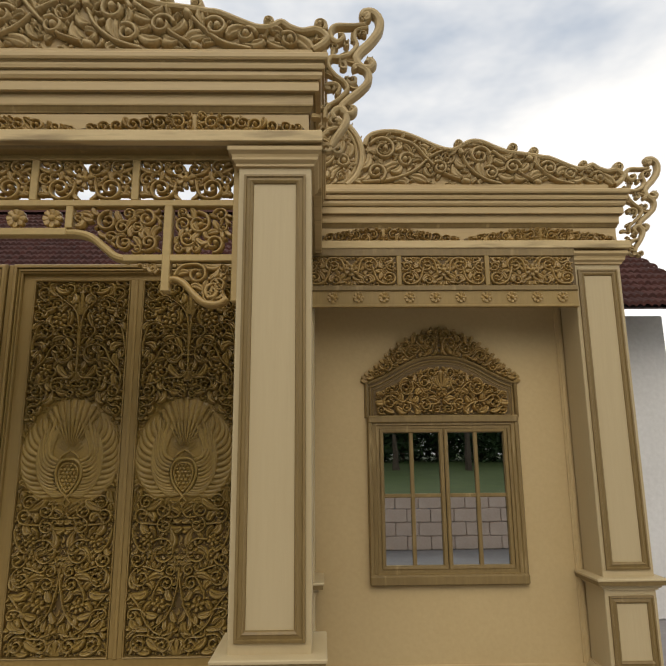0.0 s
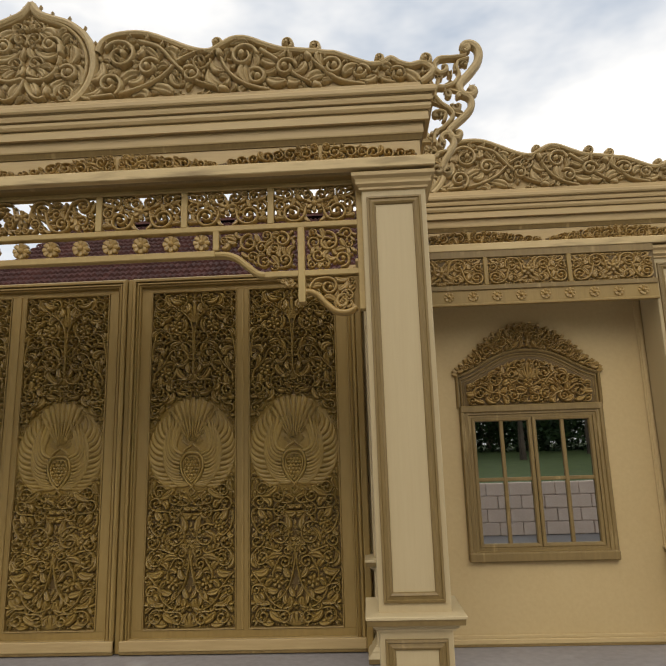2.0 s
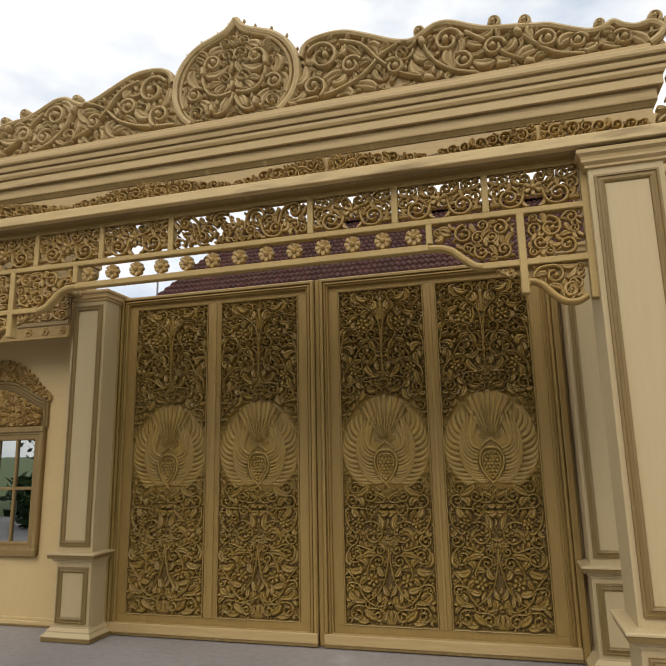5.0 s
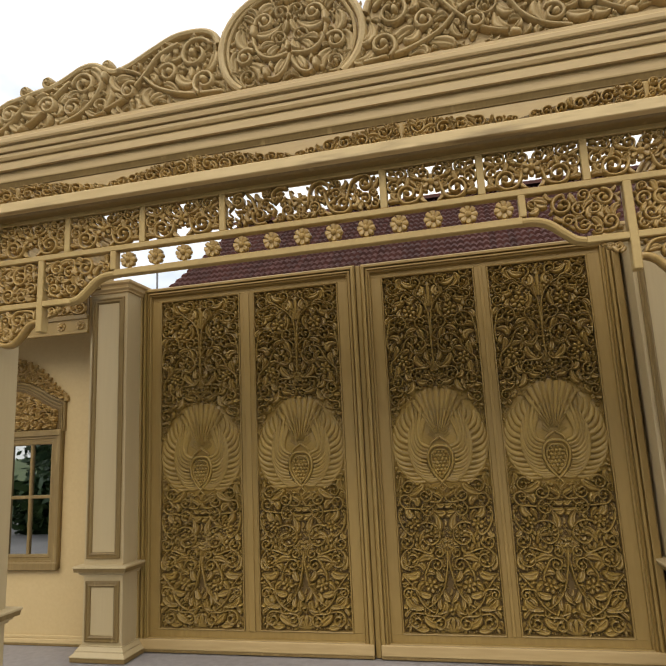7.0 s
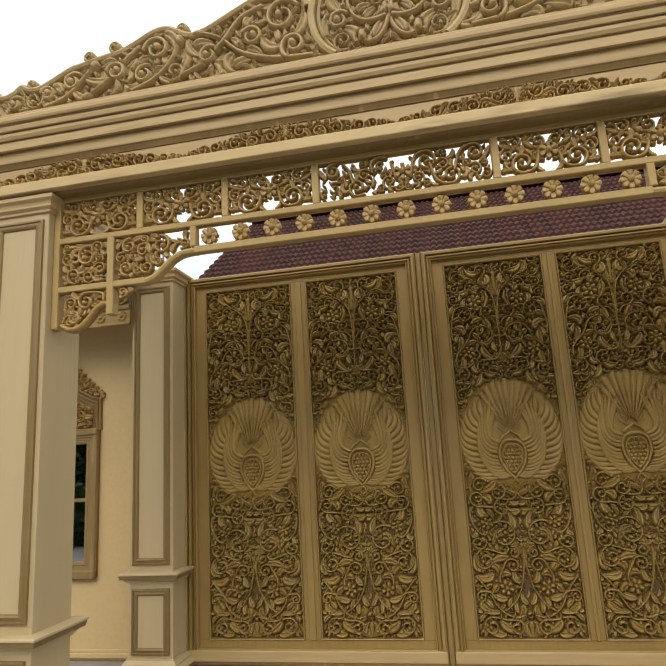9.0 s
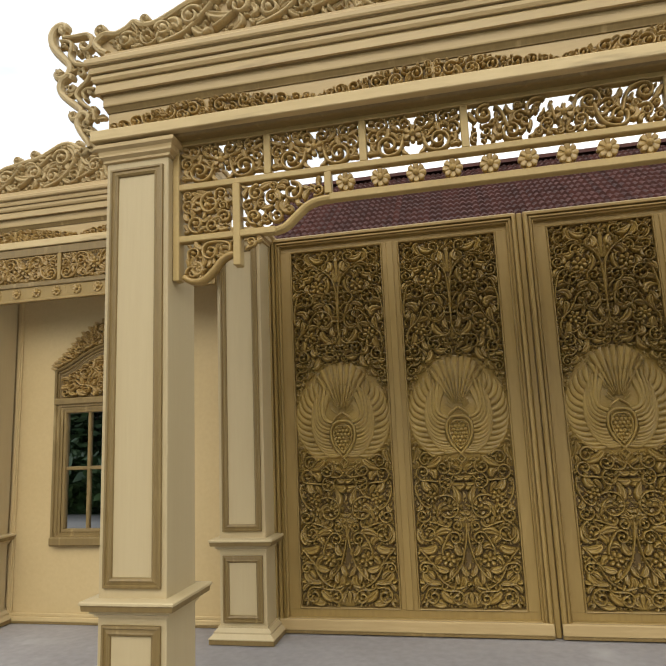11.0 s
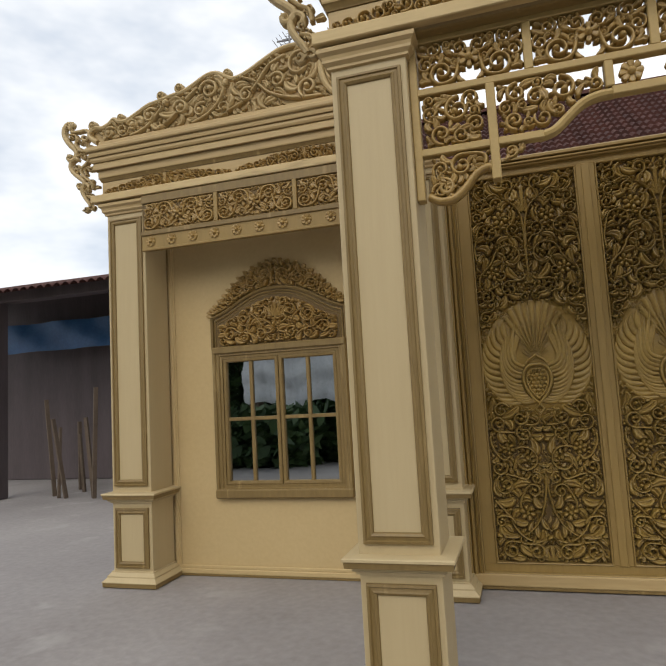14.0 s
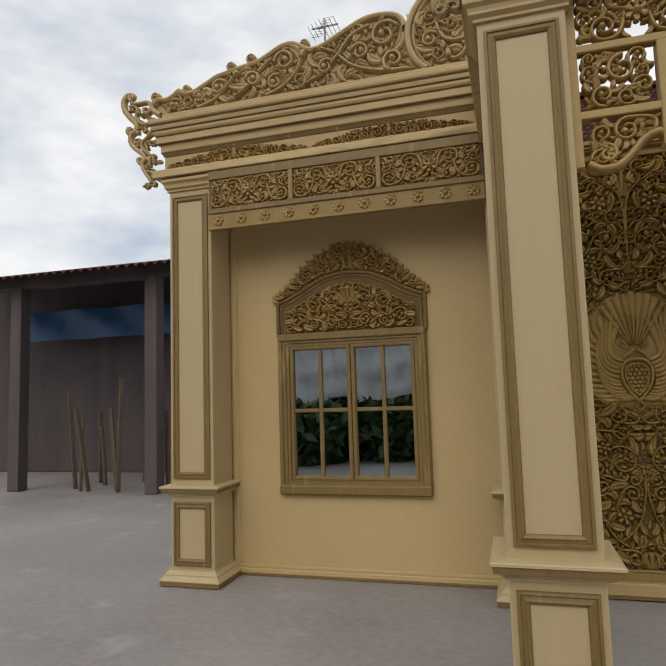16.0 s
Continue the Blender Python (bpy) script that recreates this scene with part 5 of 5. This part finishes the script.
b.grid([[(1.0 + 0.4 * i, -10.5 + 0.5 * j, 0.02 + 0.05 * noise.noise(Vector((i * 0.8, j * 0.8, 0))) + 0.05 + 0.06 * (5.5 - 0.5 * j)) for i in range(16)] for j in range(8)])
tagged(part("tarpaulin", b, TARP, None, "", True), "blue plastic tarpaulin lying on the grass", "tarpaulin")
b = Build()
b.grid([[(-10.2 + 0.22 * i, -4.6 + 0.16 * math.sin(i * 1.9 + j * 0.5) + 0.05 * math.sin(j * 2.1), 1.15 + 0.2 * j + 0.12 * math.sin(i * 0.9)) for i in range(20)] for j in range(11)])
tagged(part("plastic_sheet", b, SHEET, None, "", True), "grey translucent plastic sheet hung on a line", "plastic sheet")
for x in (-10.2, -6.0):
    tagged(boxed("sheet_pole", POST, None, (x - 0.03, x + 0.03, -4.66, -4.6, 0, 3.4), 0.006), "dark pole holding the plastic sheet", "pole")


def tree(seed, height, spread):
    rs = random.Random(seed)
    top = thing("tree", "broad dark green tree beyond the yard", "tree", group="trees beyond the yard")
    b = Build()
    limbs = []

    def limb(p, d, r, length, depth):
        rows, q = [], Vector(p)
        d = Vector(d).normalized()
        side = d.orthogonal().normalized()
        other = d.cross(side)
        for i in range(5):
            rr = r * (1 - 0.5 * i / 4)
            rows.append([tuple(q + side * rr * math.cos(k) + other * rr * math.sin(k)) for k in (0, 1.26, 2.51, 3.77, 5.03)])
            q = q + (d + Vector((rs.uniform(-0.12, 0.12), rs.uniform(-0.12, 0.12), 0.03))) * length / 4
        b.grid(rows, close=True)
        limbs.append(q)
        if depth:
            for _ in range(4):
                limb(q, d + Vector((rs.uniform(-0.9, 0.9), rs.uniform(-0.9, 0.9), rs.uniform(-0.1, 0.5))), r * 0.5, length * 0.62, depth - 1)

    limb((0, 0, 0), (0, 0, 1), 0.2, height * 0.45, 2)
    part("trunk", b, BARK, top)
    b = Build()
    for tip in limbs[1:]:
        for _ in range(110):
            c = tip + Vector((rs.gauss(0, spread), rs.gauss(0, spread), rs.gauss(0, spread * 0.7)))
            s = rs.uniform(0.16, 0.36)
            u = Vector((rs.gauss(0, 1), rs.gauss(0, 1), rs.gauss(0, 1))).normalized()
            w = u.orthogonal().normalized()
            b.add([tuple(c - u * s), tuple(c + w * s * 0.5), tuple(c + u * s), tuple(c - w * s * 0.5)], [(0, 1, 2, 3)])
    part("crown", b, LEAF, top)
    return top


def shrub(seed, height, spread):
    """A shrub of many stems, leafy down to the ground, with an uneven outline."""
    rs = random.Random(seed)
    top = thing("shrub", "tall dense dark green shrub at the yard's edge", "shrub", group="shrubs beyond the yard")
    stems, leaves = Build(), Build()
    for k in range(9):
        a, lean = rs.uniform(0, 6.28), rs.uniform(0.1, 0.55)
        high = height * rs.uniform(0.6, 1.0)
        rows = []
        for i in range(5):
            q = i / 4
            c = Vector((math.cos(a) * lean * spread * q * 2, math.sin(a) * lean * spread * q * 2, high * q))
            r = 0.04 * (1.1 - q)
            rows.append([(c.x + r * math.cos(t), c.y + r * math.sin(t), c.z) for t in (0, 1.57, 3.14, 4.71)])
            if i:
                for _ in range(75):
                    p = c + Vector((rs.gauss(0, spread * 0.42), rs.gauss(0, spread * 0.42), rs.gauss(0, height * 0.12)))
                    p.z = max(0.06, p.z)
                    size = rs.uniform(0.10, 0.24)
                    u = Vector((rs.gauss(0, 1), rs.gauss(0, 1), rs.gauss(0, 0.7))).normalized()
                    w = u.orthogonal().normalized()
                    leaves.add([tuple(p - u * size), tuple(p + w * size * 0.45), tuple(p + u * size), tuple(p - w * size * 0.45)], [(0, 1, 2, 3)])
        stems.grid(rows, close=True)
    part("stems", stems, BARK, top)
    part("crown", leaves, LEAF, top)
    return top


first = tree(2, 6.0, 0.55)
second = tree(9, 4.2, 0.5)
first.location, second.location = (2.0, -24, 1.1), (-8.2, -7.6, 0.12)
for i in range(11):
    copy_thing(first if i % 3 else second, pose(-22 + i * 4.2 + rs.uniform(-1, 1), -25 + rs.uniform(-3, 3), 1.0, 0, 0, rs.uniform(0, 360)))
for x, y in ((-11.0, -7.0), (-13.5, -8.5), (-6.4, -8.8)):
    copy_thing(second, pose(x, y, 0, 0, 0, rs.uniform(0, 360)))
bush = shrub(5, 3.6, 1.0)
bush.location = (-3.5, -9.5, 0)
for i in range(9):
    copy_thing(bush, pose(-16 + i * 1.45, -9.2 + rs.uniform(-0.8, 0.8), 0, 0, 0, rs.uniform(0, 360)))
tall_bush = shrub(6, 6.2, 1.5)
tall_bush.location = (-10.5, -30, 1.45)
for i in range(30):
    copy_thing(tall_bush, pose(-8 + (i % 16) * 2.2 + 1.1 * (i // 16), -30 - 3 * (i // 16) + rs.uniform(-1.0, 1.0), 1.45, 0, 0, rs.uniform(0, 360)))
low_bush = shrub(7, 0.95, 0.45)
low_bush.location = (-4.6, -2.9, 0)
for i in range(9):
    copy_thing(low_bush, pose(-5.4 - i * 0.72, -2.9 + rs.uniform(-0.5, 0.4), 0, 0, 0, rs.uniform(0, 360)))
